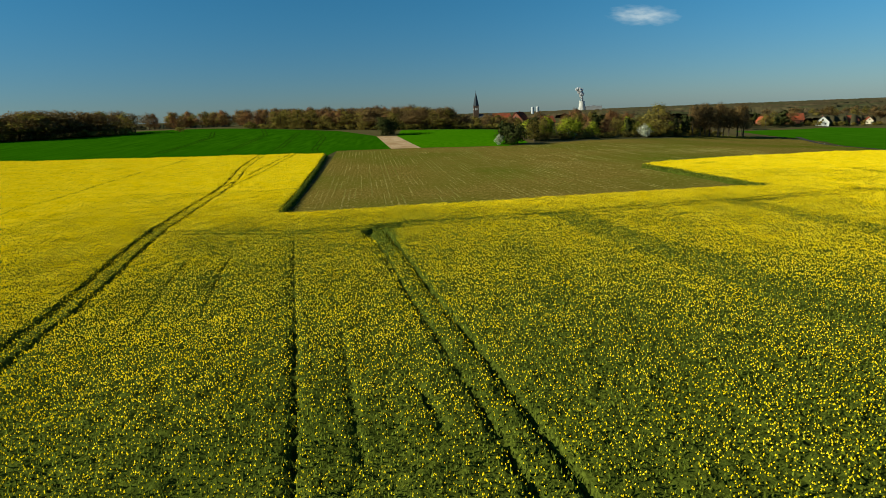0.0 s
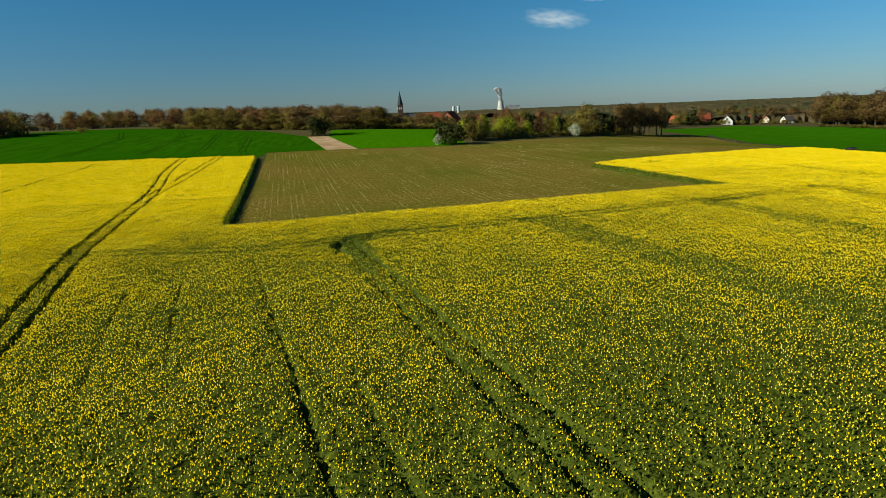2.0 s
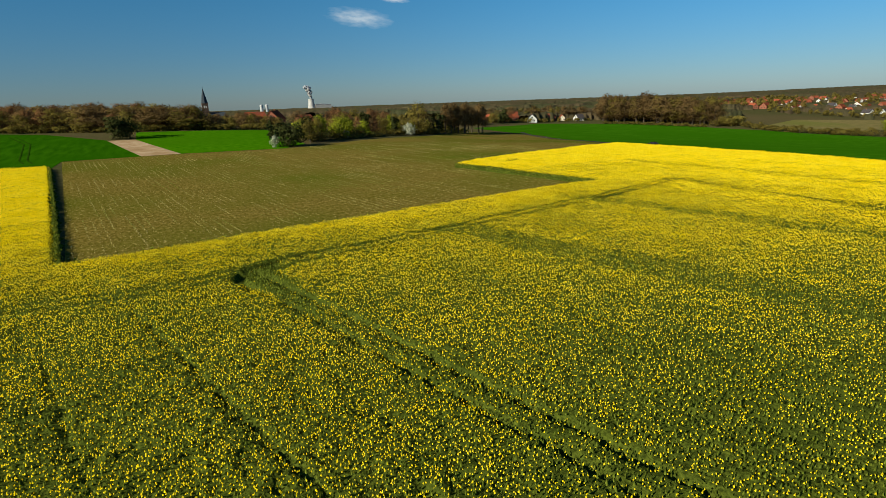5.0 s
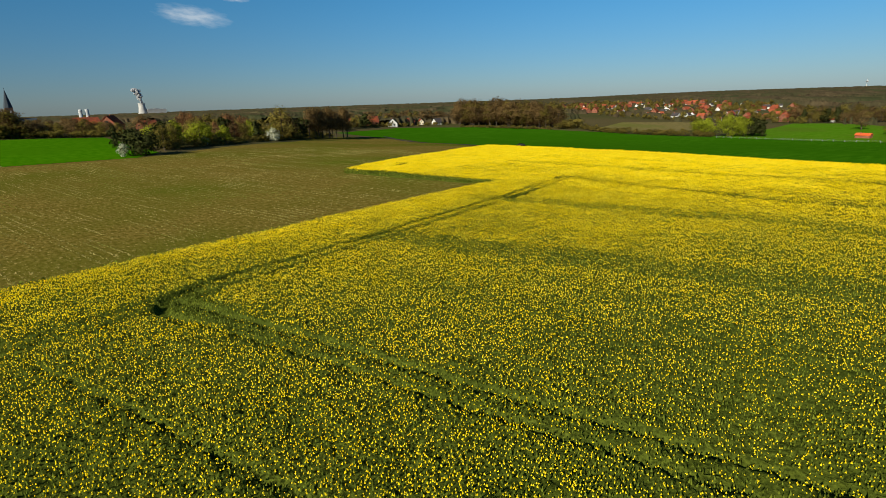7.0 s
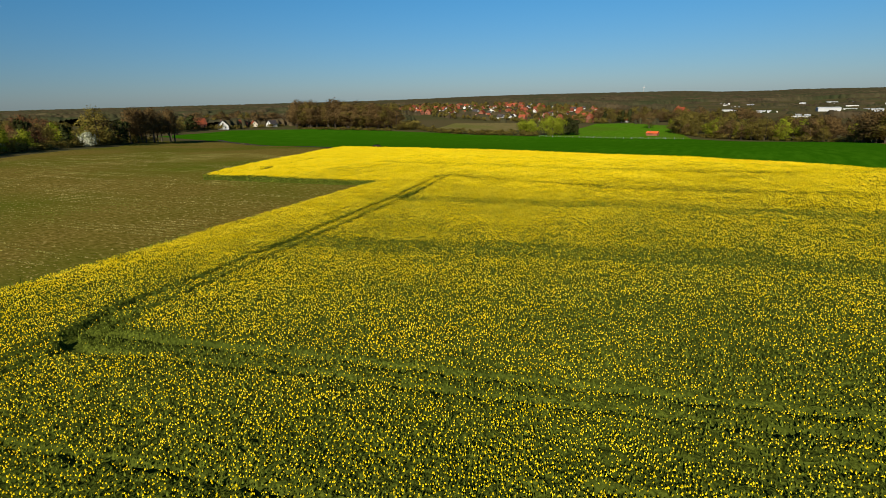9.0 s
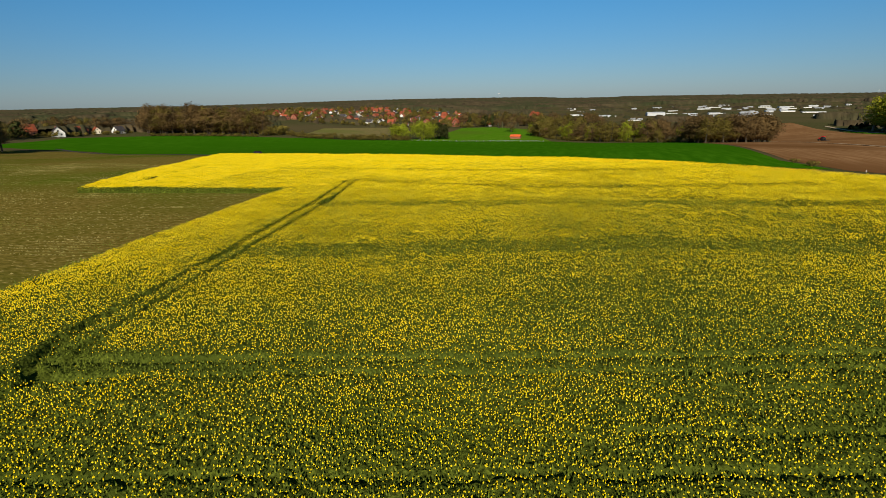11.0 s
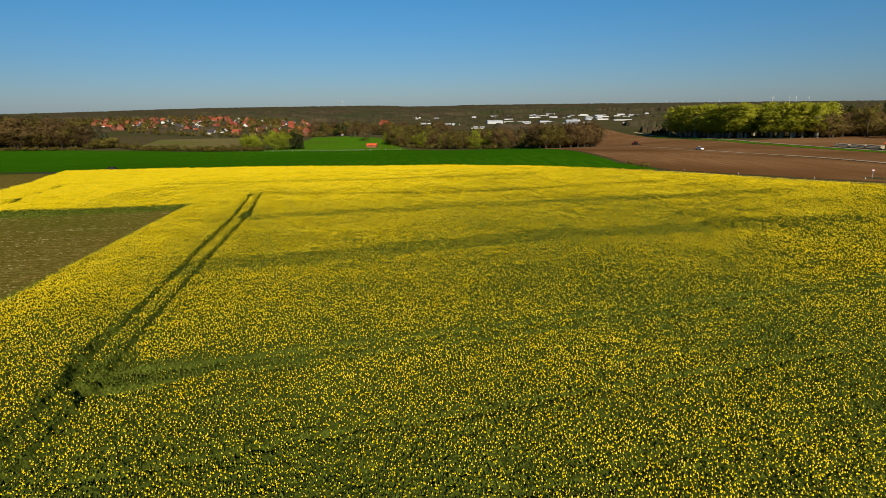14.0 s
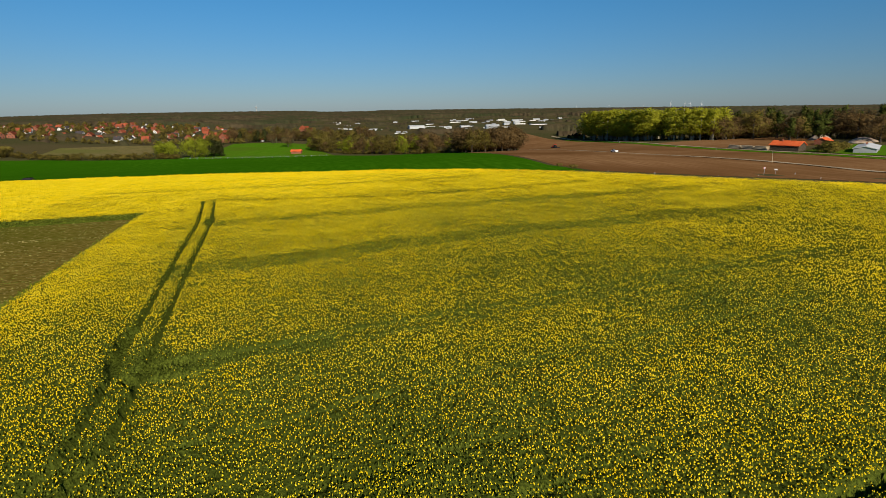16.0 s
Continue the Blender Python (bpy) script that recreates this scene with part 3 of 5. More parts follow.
HEAD_NEAR, HEAD_MID, HEAD_FAR = 42, 29, 23      # flower heads to the square metre
stubble_rows()
NEAR = (-45.0, 54.0, 8.0, 88.0)
MID = (-62.0, 100.0, -48.0, 105.0)
rape = tagged(new("rapeseed_crop"), "dense rapeseed crop in yellow bloom over dark green leaves", "rapeseed", kind="stuff")
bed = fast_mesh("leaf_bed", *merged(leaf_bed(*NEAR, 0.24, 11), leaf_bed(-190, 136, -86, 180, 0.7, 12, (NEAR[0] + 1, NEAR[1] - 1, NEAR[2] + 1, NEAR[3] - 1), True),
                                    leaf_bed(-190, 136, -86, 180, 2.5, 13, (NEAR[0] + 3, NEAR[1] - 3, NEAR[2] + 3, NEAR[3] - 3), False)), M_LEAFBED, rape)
bloom_near = fast_mesh("flowers", *heads(*NEAR, HEAD_NEAR, 0.08, 21), M_FLOWER, rape)
bloom_mid = fast_mesh("flowers", *heads(*MID, HEAD_MID, 0.106, 24, NEAR), M_FLOWER, rape)
bloom_far = fast_mesh("flowers", *heads(-150, 136, -60, 180, HEAD_FAR, 0.2, 22, MID), M_FLOWER, rape)
bloom_back = fast_mesh("flowers", *heads(-190, 90, -86, 180, 0.9, 0.4, 25, reach=False), M_FLOWER, rape)
tufts = fast_mesh("leaf_tufts", *merged(heads(*NEAR, 17, 0.1, 23, leaf=True),
                                        leafy_edge([(-60, 174.3), (-36.8, 177), (-23.9, 78.8), (52.1, 85.1), (46.4, 123.6), (64, 130.5), (90, 138.5), (134, 160)], 55, 28)), M_RAPELEAF, rape)


# ---- trees ----
def tube(V, F, p0, p1, r0, r1, sides=5):
    p0, p1 = Vector(p0), Vector(p1)
    d = (p1 - p0).normalized()
    u = d.orthogonal().normalized()
    w = d.cross(u)
    b = len(V)
    for p, r in ((p0, r0), (p1, r1)):
        for k in range(sides):
            a = 6.2832 * k / sides
            V.append(p + (u * math.cos(a) + w * math.sin(a)) * r)
    for k in range(sides):
        F.append((b + k, b + (k + 1) % sides, b + sides + (k + 1) % sides, b + sides + k))


def tree(name, label, category, mat, height, width, bole, lobes=7, count=700, elem=0.55, sliver=0.0, cone_like=0.0, seed=1, stems=1, trunk_mat=None, girth=1.0):
    """A tapered trunk with limbs, and a crown of many small sprays gathered in uneven lobes."""
    rng = random.Random(seed)
    V, F, tips = [], [], []
    for s in range(stems):
        bx, by = (rng.uniform(-0.15, 0.15) * width if stems > 1 else 0), (rng.uniform(-0.15, 0.15) * width if stems > 1 else 0)
        base = Vector((bx, by, -0.3))
        r = height * 0.02 * girth / math.sqrt(stems)
        fork = Vector((bx + rng.uniform(-0.3, 0.3), by + rng.uniform(-0.3, 0.3), max(bole, height * 0.18)))
        tube(V, F, base, fork, r * 1.25, r * 0.85, 6)
        top = Vector((fork.x + rng.uniform(-0.5, 0.5), fork.y + rng.uniform(-0.5, 0.5), height * 0.93))
        tube(V, F, fork, top, r * 0.85, r * 0.12, 5)
        for k in range(6):
            f = 0.05 + 0.8 * k / 6
            a0 = fork.lerp(top, f)
            a = rng.uniform(0, 6.283)
            reach = width * 0.5 * (1 - 0.55 * f) * rng.uniform(0.6, 0.95)
            tip = a0 + Vector((math.cos(a) * reach, math.sin(a) * reach, reach * rng.uniform(0.35, 0.9)))
            tip.z = min(tip.z, height * 0.95)
            tube(V, F, a0, tip, r * 0.4 * (1 - 0.5 * f), r * 0.08, 4)
            tips.append(tip)
    crown_z0 = bole
    centres = []
    for k in range(lobes):
        f = (k + 0.5) / lobes
        z = crown_z0 + (height - crown_z0) * (0.06 + 0.82 * f)
        full = math.sin(math.pi * min(1, 0.25 + 0.72 * f)) if not cone_like else (1.05 - f)
        rad = width * 0.5 * full
        a = k * 2.4 + rng.uniform(-0.5, 0.5)
        off = rad * rng.uniform(0.25, 0.6) * (0.35 if cone_like else 1)
        size = max(width * 0.2, rad * rng.uniform(0.55, 0.8))
        centres.append((Vector((math.cos(a) * off, math.sin(a) * off, z)), size, max((height - crown_z0) / lobes * rng.uniform(0.75, 1.3), width * 0.17)))
    for t in tips[::2]:
        centres.append((t * 0.93, width * rng.uniform(0.18, 0.25), width * rng.uniform(0.16, 0.22)))
    CV, CF, CN = [], [], []
    core = Vector((0, 0, crown_z0 + (height - crown_z0) * 0.45))
    for k in range(count):
        c, sr, sz = centres[k % len(centres)]
        d = Vector((rng.gauss(0, 1), rng.gauss(0, 1), rng.gauss(0, 1))).normalized() * rng.uniform(0.25, 1.12)
        p = c + Vector((d.x * sr, d.y * sr, d.z * sz))
        p.z = min(max(p.z, crown_z0 * 0.85 + 0.1), height * 1.02)
        e = elem * rng.uniform(0.6, 1.4)
        round_out = (d + (p - core) * (1.6 / width) + Vector((rng.gauss(0, 0.22), rng.gauss(0, 0.22), rng.gauss(0, 0.22)))).normalized()
        face = (round_out + Vector((rng.gauss(0, 0.4), rng.gauss(0, 0.4), rng.gauss(0, 0.4)))).normalized()
        out = Matrix.Rotation(rng.uniform(0, 6.283), 3, face) @ face.orthogonal().normalized()
        side = face.cross(out)
        ln, wd = e * (1 + sliver), e * (0.75 - 0.55 * min(1, sliver))
        b = len(CV)
        CV += [p - out * ln * 0.5 + side * wd * 0.5, p - out * ln * 0.4 - side * wd * 0.5, p + out * ln * 0.6]
        flat = (CV[b + 1] - CV[b]).cross(CV[b + 2] - CV[b])
        CF += [(b, b + 1, b + 2) if flat.dot(round_out) > 0 else (b, b + 2, b + 1)]
        CN += [round_out] * 3
    root = tagged(new(name), label, category)
    mesh_object("trunk", V, F, trunk_mat or M_BARK, root)
    crown = mesh_object("crown", CV, CF, mat, root, smooth=True)
    crown.data.normals_split_custom_set_from_vertices(CN)
    return root


KINDS = {
    "bare": [tree("bare_tree", "leafless brown broadleaf tree with fine twigs", "tree", M_TWIG, 12, 9, 1.2, 9, 1350, 0.46, 0.35, seed=s) for s in (1, 2, 3)],
    "tall": [tree("tall_bare_tree", "tall leafless tree with a clear trunk and a round crown", "tree", M_TWIG, 19, 12, 4.5, 12, 2000, 0.6, 0.35, seed=s) for s in (31, 32, 33)],
    "bud": [tree("budding_tree", "olive-brown broadleaf tree just coming into bud", "tree", M_BUD, 12, 9, 1.0, 9, 1350, 0.46, 0.25, seed=s) for s in (4, 5, 6)],
    "red": [tree("budding_tree", "reddish-brown tree in spring bud", "tree", M_REDTWIG, 11, 9, 0.8, 9, 1250, 0.46, 0.25, seed=s) for s in (7, 8)],
    "fresh": [tree("leafing_tree", "broadleaf tree in fresh yellow-green leaf", "tree", M_FRESH, 11, 9, 0.9, 9, 1000, 0.6, 0.1, seed=s) for s in (9, 10)],
    "poplar": [tree("poplar", "slender poplar in light green spring leaf", "tree", M_POPLAR, 20, 8.5, 2.5, 16, 1500, 0.62, 0.1, seed=s, trunk_mat=M_PALEBARK, girth=0.8) for s in (11, 12, 13)],
    "pine": [tree("pine", "dark green pine with a rough pointed crown", "tree", M_PINE, 17, 7.5, 2.2, 11, 900, 0.8, 0.1, 0.8, seed=s) for s in (14, 15)],
    "dark": [tree("dark_conifer", "dark evergreen tree with a dense crown", "tree", M_DARKLEAF, 9, 6, 0.3, 8, 620, 0.75, 0.0, 0.6, seed=s) for s in (16, 17)],
    "shrub": [tree("shrub", "low rounded shrub in early leaf", "shrub", M_BUD, 4, 5.5, 0.1, 7, 380, 0.55, 0.2, seed=s, stems=2) for s in (18, 19)],
    "blossom": [tree("blossoming_shrub", "shrub covered in white blossom", "shrub", M_BLOSSOM, 5.5, 6.5, 0.2, 7, 800, 0.42, 0.0, seed=s, stems=2) for s in (20,)],
    "bush": [tree("evergreen_bush", "large dark rounded bush with dense foliage", "bush", M_DARKLEAF, 8, 12, 0.1, 11, 1800, 0.8, 0.0, seed=s, stems=3) for s in (21,)],
    "willow": [tree("willow", "round willow in bright yellow-green leaf", "tree", M_FRESH, 14, 14, 0.5, 10, 2800, 0.75, 0.1, seed=s, stems=2) for s in (22,)],
    "garden": [tree("garden_tree", "small brownish garden tree between the houses", "tree", M_BUD, 9, 8, 0.8, 7, 220, 1.3, 0.3, seed=s) for s in (23, 24)],
}
used_once = set()
HEIGHTS = {"bare": 12, "tall": 19, "bud": 12, "red": 11, "fresh": 11, "poplar": 20, "pine": 17, "dark": 9, "shrub": 4, "blossom": 5.5, "bush": 8, "willow": 14, "garden": 9}


def plant(kind, x, y, height=None, spread=1.0, turn=None, group="", sink=0.1):
    src = rnd.choice(KINDS[kind])
    k = (height or HEIGHTS[kind]) / HEIGHTS[kind]
    m = Matrix.LocRotScale((x, y, gz(x, y) - sink), Euler((0, 0, rnd.uniform(0, 6.283) if turn is None else turn)), (k * spread, k * spread, k))
    if src.name not in used_once:
        used_once.add(src.name)
        src.matrix_basis = m
        ob = src
    else:
        ob = copy_thing(src, m)
    if group:
        ob["group"] = group
    return ob


rnd = random.Random(77)


def belt(line, count, depth, kinds, low, high, group, spread=1.0):
    """Trees in uneven ranks behind a line; depth to the line's left side."""
    lens = [math.hypot(b[0] - a[0], b[1] - a[1]) for a, b in zip(line, line[1:])]
    for k in range(count):
        s = (k + rnd.uniform(0.1, 0.9)) / count * sum(lens)
        for (a, b), ln in zip(zip(line, line[1:]), lens):
            if s <= ln:
                break
            s -= ln
        f = s / ln
        nx, ny = -(b[1] - a[1]) / ln, (b[0] - a[0]) / ln
        o = rnd.random() ** 1.5 * depth
        plant(rnd.choice(kinds), a[0] + (b[0] - a[0]) * f + nx * o, a[1] + (b[1] - a[1]) * f + ny * o, rnd.uniform(low, high), spread * rnd.uniform(0.85, 1.2), group=group)


# undergrowth along the woods' edges, then the woods; depth is to the line's left
for line, cnt in (([(-158, 287), (-176, 268), (-202, 238)], 22), ([(-110, 318), (-60, 293), (-22, 288), (44, 294)], 46), ([(42, 222), (64, 238), (102, 269), (138, 301), (165, 320)], 34), ([(365, -239), (512, -181)], 24), ([(215, -300), (251, -264), (340, -246)], 16), ([(500, 88), (446, 56), (414, 22), (376, -14), (368, -40), (362, -76)], 36), ([(436, 346), (378, 418)], 22)):
    belt(line, cnt, 3, ["shrub"], 2.4, 4.6, "undergrowth at the wood's edge", 1.2)
belt([(-157, 289), (-166, 281), (-175, 270), (-200, 240), (-232, 200)], 62, -26, ["bare", "bare", "bud"], 11, 13.2, "trees of the dark wood", 1.35)
belt([(-215, 405), (-160, 400), (-105, 392)], 54, 30, ["bare", "bud", "red", "bare"], 9.5, 12.5, "trees along the far field edge")
belt([(-112, 322), (-60, 296), (-22, 290)], 66, 50, ["bare", "bare", "bud", "red"], 8.0, 11.0, "trees of the wooded rise", 1.35)
belt([(-90, 350), (-40, 345), (-10, 350)], 24, 30, ["bare", "red", "bud"], 8.5, 11, "trees of the wooded rise", 1.35)
belt([(-22, 292), (8, 294)], 34, 36, ["bud", "bare", "bud", "bare"], 8.5, 11, "trees behind the young wheat", 1.3)
belt([(8, 294), (46, 298)], 30, 30, ["bud", "bare", "bud", "bare"], 5.5, 7.2, "trees behind the young wheat")
belt([(38, 217), (44, 226), (64, 240), (102, 272), (138, 304), (160, 318)], 58, 24, ["red", "bud", "bud", "fresh", "bud", "bare", "dark", "fresh"], 7.5, 10.5, "trees along the stubble field", 1.05)
belt([(72, 285), (130, 330)], 26, 36, ["red", "bud", "bare"], 9, 12, "trees along the stubble field")
for k in range(11):
    plant("tall", 142 + 4.6 * k + rnd.uniform(-1.5, 1.5), 302 + 3.4 * k + rnd.uniform(-2, 2), rnd.uniform(18, 20.5), 0.98, group="tall bare trees by the road")
plant("bud", 112, 279, 18, 1.0)
plant("bare", 118, 285, 15, 1.1)
plant("dark", 73, 256, 10, 0.9)
plant("dark", 134, 299, 11)
plant("dark", 129, 297, 9)
plant("blossom", 99.5, 262.5, 6.5)
plant("blossom", 22.6, 206, 3.6, 0.75)
plant("blossom", 58, 236, 3.2)
plant("fresh", 47, 233, 9)
plant("bush", 27.5, 206.8, 7.6)
plant("bush", -23.7, 256, 8.4, 0.85)
plant("bud", -21, 262, 11)
plant("shrub", -140, 300, 4)
belt([(225, 402), (262, 430), (300, 452)], 18, 30, ["bare", "bud", "dark"], 8, 12, "trees round the roadside houses")
belt([(258, 440), (300, 441), (345, 447), (372, 440)], 16, 4, ["shrub", "bud", "shrub"], 3, 5.5, "trees round the roadside houses")
belt([(300, 462), (420, 480)], 26, 50, ["bare", "bud", "bare"], 9, 14, "trees round the roadside houses")
belt([(452, 350), (428, 388), (408, 418), (388, 430)], 62, -40, ["bare", "bare", "bud"], 21, 28, "trees of the beech grove", 0.9)
belt([(470, 330), (446, 345)], 10, -20, ["bud", "shrub"], 7, 11, "trees of the beech grove")
belt([(442, 195), (446, 250), (452, 300), (464, 335)], 40, -10, ["shrub", "shrub", "bud"], 4, 6.5, "hedge shrubs along the wheat", 1.3)
for x, y, h in ((456, 212, 15), (452, 203, 14), (451, 186, 17), (454, 178, 15.5)):
    plant("willow", x, y, h, group="willows by the meadow")
plant("dark", 457, 170, 14, 1.5)
plant("dark", 459, 164, 13, 1.4)
belt([(514, 97), (448, 58), (416, 24), (378, -12)], 60, 30, ["bud", "bare", "bud", "fresh"], 9.5, 18, "trees of the meadow grove", 0.95)
belt([(368, -28), (364, -50), (358, -74)], 44, -30, ["bare", "bare", "bud"], 14.5, 18.5, "trees of the meadow grove", 1.0)
belt([(400, -50), (440, 20)], 20, 30, ["bare", "bud"], 15, 18, "trees of the meadow grove", 0.8)
plant("fresh", 480, 5, 21, 1.1)
belt([(680, 20), (668, 110), (655, 200)], 52, -50, ["bud", "bare", "dark", "bud", "bare"], 11, 19, "trees at the village edge")
plant("bare", 560, 118, 17, 0.8)
for line, cnt, lo, hi in (([(294, -192), (320, -182), (356, -175)], 42, 18.5, 20.0), ([(356, -175), (420, -178)], 40, 20.5, 22.0), ([(420, -178), (482, -180)], 40, 23, 24.5)):
    belt(line, cnt, -34, ["poplar"], lo + 2.5, hi + 2.5, "poplars of the plantation", 1.35)
belt([(300, -240), (290, -196)], 18, -16, ["bare", "bud"], 13, 17, "bare trees at the plantation's end", 1.1)
belt([(200, -320), (251, -268), (300, -256), (345, -250)], 84, 50, ["pine", "bare", "bare", "bud", "pine"], 14, 20, "pines of the dark wood")
belt([(240, -330), (320, -290), (390, -270)], 44, 50, ["pine", "pine", "bare"], 17, 20, "pines of the dark wood")
for x, y in ((172, -158), (169, -163), (166, -157), (176, -168), (181, -172), (186, -176), (162, -155), (178, -176)):
    plant("shrub", x, y, rnd.uniform(3.5, 5.5), group="shrubs round the barn")
plant("dark", 171, -160, 6)
plant("shrub", 104, -12, 2.0)


# ---- distant woods: loose sprays in ranks out to the horizon ----
def far_woods():
    """A canopy of rounded tree tops over the plain, broken by open land, thinner among the roofs."""
    rng = np.random.RandomState(5)
    rad = 545 * (4850 / 545) ** (np.linspace(0, 1, 125))
    ang = np.linspace(-0.78, 2.62, 1500)         # clockwise from +y
    R, A = np.meshgrid(rad, ang, indexing="ij")
    R = R * (1 + rng.uniform(-0.006, 0.006, R.shape))
    A = A + rng.uniform(-0.0007, 0.0007, A.shape)
    x, y = R * np.sin(A), R * np.cos(A)
    thick = lattice(x, y, 150, 9) + 0.3 * lattice(x, y, 40, 10)
    need = np.where(R < 1000, 0.8, np.where(R < 1200, 0.72, np.where(R < 2000, 0.55, 0.38)))
    cover = sstep((thick - need) / 0.06)
    roofs = inside(x, y, [(640, 150), (700, 40), (1000, 40), (1220, 380), (1190, 720), (800, 640), (640, 420)]) | inside(x, y, [(900, 150), (1750, 200), (1800, -700), (1150, -620), (780, -220)])
    cover = np.where(roofs, sstep((lattice(x, y, 26, 12) - 0.7) / 0.08), cover)
    rows = np.abs(lattice(x, y, 110, 13) - 0.5) < 0.035          # hedgerows between the fields
    cover = np.maximum(cover, np.where(rows & ~roofs, 0.85, 0.0))
    bare = inside(x, y, [(60, -210), (200, -250), (365, -232), (510, -176), (640, -200), (1500, -420), (1500, -330), (900, -230), (640, 60), (640, 300), (470, 400), (380, 470), (200, 400), (60, 220), (-40, 270),
                         (-110, 300), (-300, 420), (-260, 150), (0, -100)])
    cover = np.where(bare, 0.0, cover)
    tall = np.interp(R, [545, 900, 1500, 2500, 4800], [7.5, 8.0, 10.0, 11.0, 13.0])
    tall = np.where(roofs, 4.2, tall)
    crown = 0.5 * lattice(x, y, 9, 14) + 0.35 * lattice(x, y, 22, 15) + 0.15 * rng.rand(*x.shape)
    z = ground_z(x, y) - 1.0 + cover * (1.0 + tall * (0.45 + 0.75 * crown))
    n0, n1 = x.shape
    i, j = np.meshgrid(np.arange(n0 - 1), np.arange(n1 - 1), indexing="ij")
    live = (np.maximum(np.maximum(cover[:-1, :-1], cover[1:, :-1]), np.maximum(cover[:-1, 1:], cover[1:, 1:])) > 0.01)
    k = (i * n1 + j)[live]
    used, back = np.unique(np.stack([k, k + n1, k + n1 + 1, k + 1], 1), return_inverse=True)
    V = np.stack([x.ravel(), y.ravel(), z.ravel()], 1)[used]
    ob = fast_mesh("distant_woodland", V, back.reshape(-1, 4)[:, ::-1], M_FARWOOD)
    return tagged(ob, "brown and dark green woods stretching to the horizon", "woodland", kind="stuff")


far_woods()


# ---- houses ----
def house(label, w, d, h, rh, wall_mat, roof_mat, floors=1, gable_window=True, name="house", eave=0.4, glazed=True, sills=False):
    """Gabled house: ridge along x, base at the ground."""
    root = tagged(new(name), label, "house")
    bm = bmesh.new()
    a, b = w / 2, d / 2
    vs = [bm.verts.new(p) for p in ((-a, -b, -1.5), (a, -b, -1.5), (a, b, -1.5), (-a, b, -1.5), (-a, -b, h), (a, -b, h), (a, b, h), (-a, b, h), (-a, 0, h + rh), (a, 0, h + rh))]
    for f in ((0, 1, 5, 4), (2, 3, 7, 6), (1, 2, 6, 9, 5), (3, 0, 4, 8, 7), (3, 2, 1, 0), (4, 5, 9, 8), (6, 7, 8, 9)):
        bm.faces.new([vs[k] for k in f])
    part("wall", bm, wall_mat, root)
    bm = bmesh.new()
    t, e = 0.22, eave
    drop = rh / b * e
    prof = [(-b - e, h - drop + 0.02), (0, h + rh + 0.02), (b + e, h - drop + 0.02), (b + e, h - drop + t), (0, h + rh + t + 0.1), (-b - e, h - drop + t)]
    lo = [bm.verts.new((-a - e, y, z)) for y, z in prof]
    hi = [bm.verts.new((a + e, y, z)) for y, z in prof]
    bm.faces.new(lo)
    bm.faces.new(hi[::-1])
    for k in range(6):
        bm.faces.new((lo[k], hi[k], hi[(k + 1) % 6], lo[(k + 1) % 6]))
    bmesh.ops.recalc_face_normals(bm, faces=bm.faces)
    roof = part("roof", bm, roof_mat, root)
    part("chimney", box(bmesh.new(), a * 0.3, a * 0.3 + 0.6, 0.3, 0.9, h + rh * 0.6, h + rh + 0.9), M_BRICK, roof)

    def window(x, y, z, ww, wh, side):
        bm = bmesh.new()
        if side in "ns":
            s = 1 if side == "n" else -1
            box(bm, x - ww / 2, x + ww / 2, min(y, y + s * 0.05), max(y, y + s * 0.05), z, z + wh)
            fr = box(bmesh.new(), x - ww / 2 - 0.1, x + ww / 2 + 0.1, min(y, y + s * 0.12), max(y, y + s * 0.12), z - 0.14, z)
        else:
            s = 1 if side == "e" else -1
            box(bm, min(x, x + s * 0.05), max(x, x + s * 0.05), y - ww / 2, y + ww / 2, z, z + wh)
            fr = box(bmesh.new(), min(x, x + s * 0.12), max(x, x + s * 0.12), y - ww / 2 - 0.1, y + ww / 2 + 0.1, z - 0.14, z)
        win = part("window", bm, M_GLASS, root)
        if sills:
            part("sill", fr, M_CONCRETE, win)
        else:
            fr.free()

    for fl in range(floors if glazed else 0):
        z = 0.95 + fl * 2.7
        for k in range(3):
            x = -a + w * (k + 0.5) / 3
            if k != 1 or fl:
                window(x, -b, z, 1.3, 1.3, "s")
        for side, x in (("w", -a), ("e", a)):
            window(x, -b * 0.45, z, 1.2, 1.3, side)
            window(x, b * 0.45, z, 1.2, 1.3, side)
    if gable_window:
        for side, x in (("w", -a), ("e", a)):
            window(x, 0, h + rh * 0.2, 1.3, 1.3, side)
    part("door", box(bmesh.new(), -0.55, 0.55, -b - 0.06, -b, 0.0, 2.1), M_TIMBER, root)
    return root


HOUSES = [
    house("white rendered house with a red tiled gable roof", 12, 9, 3.2, 4.6, M_WHITE, M_REDROOF),
    house("red brick house with a bright red tiled roof", 13, 9.5, 3.4, 4.8, M_BRICK, M_REDROOF),
    house("white rendered house with a dark tiled roof", 11, 9, 3.0, 4.4, M_WHITE, M_DARKROOF),
    house("cream rendered house with a red tiled roof", 11, 8.5, 3.2, 4.4, M_CREAM, M_REDROOF),
    house("two-storey red brick house with red roof tiles", 14, 10, 5.6, 4.5, M_BRICK, M_REDROOF, 2),
]
placed_houses = set()


def put_house(k, x, y, turn, scale=1.0, group="houses of the village"):
    src = HOUSES[k]
    m = Matrix.LocRotScale((x, y, gz(x, y) + 0.1), Euler((0, 0, radians(turn))), (scale,) * 3)
    if k in placed_houses:
        ob = copy_thing(src, m)
    else:
        placed_houses.add(k)
        src.matrix_basis = m
        ob = src
    ob["group"] = group
    return ob


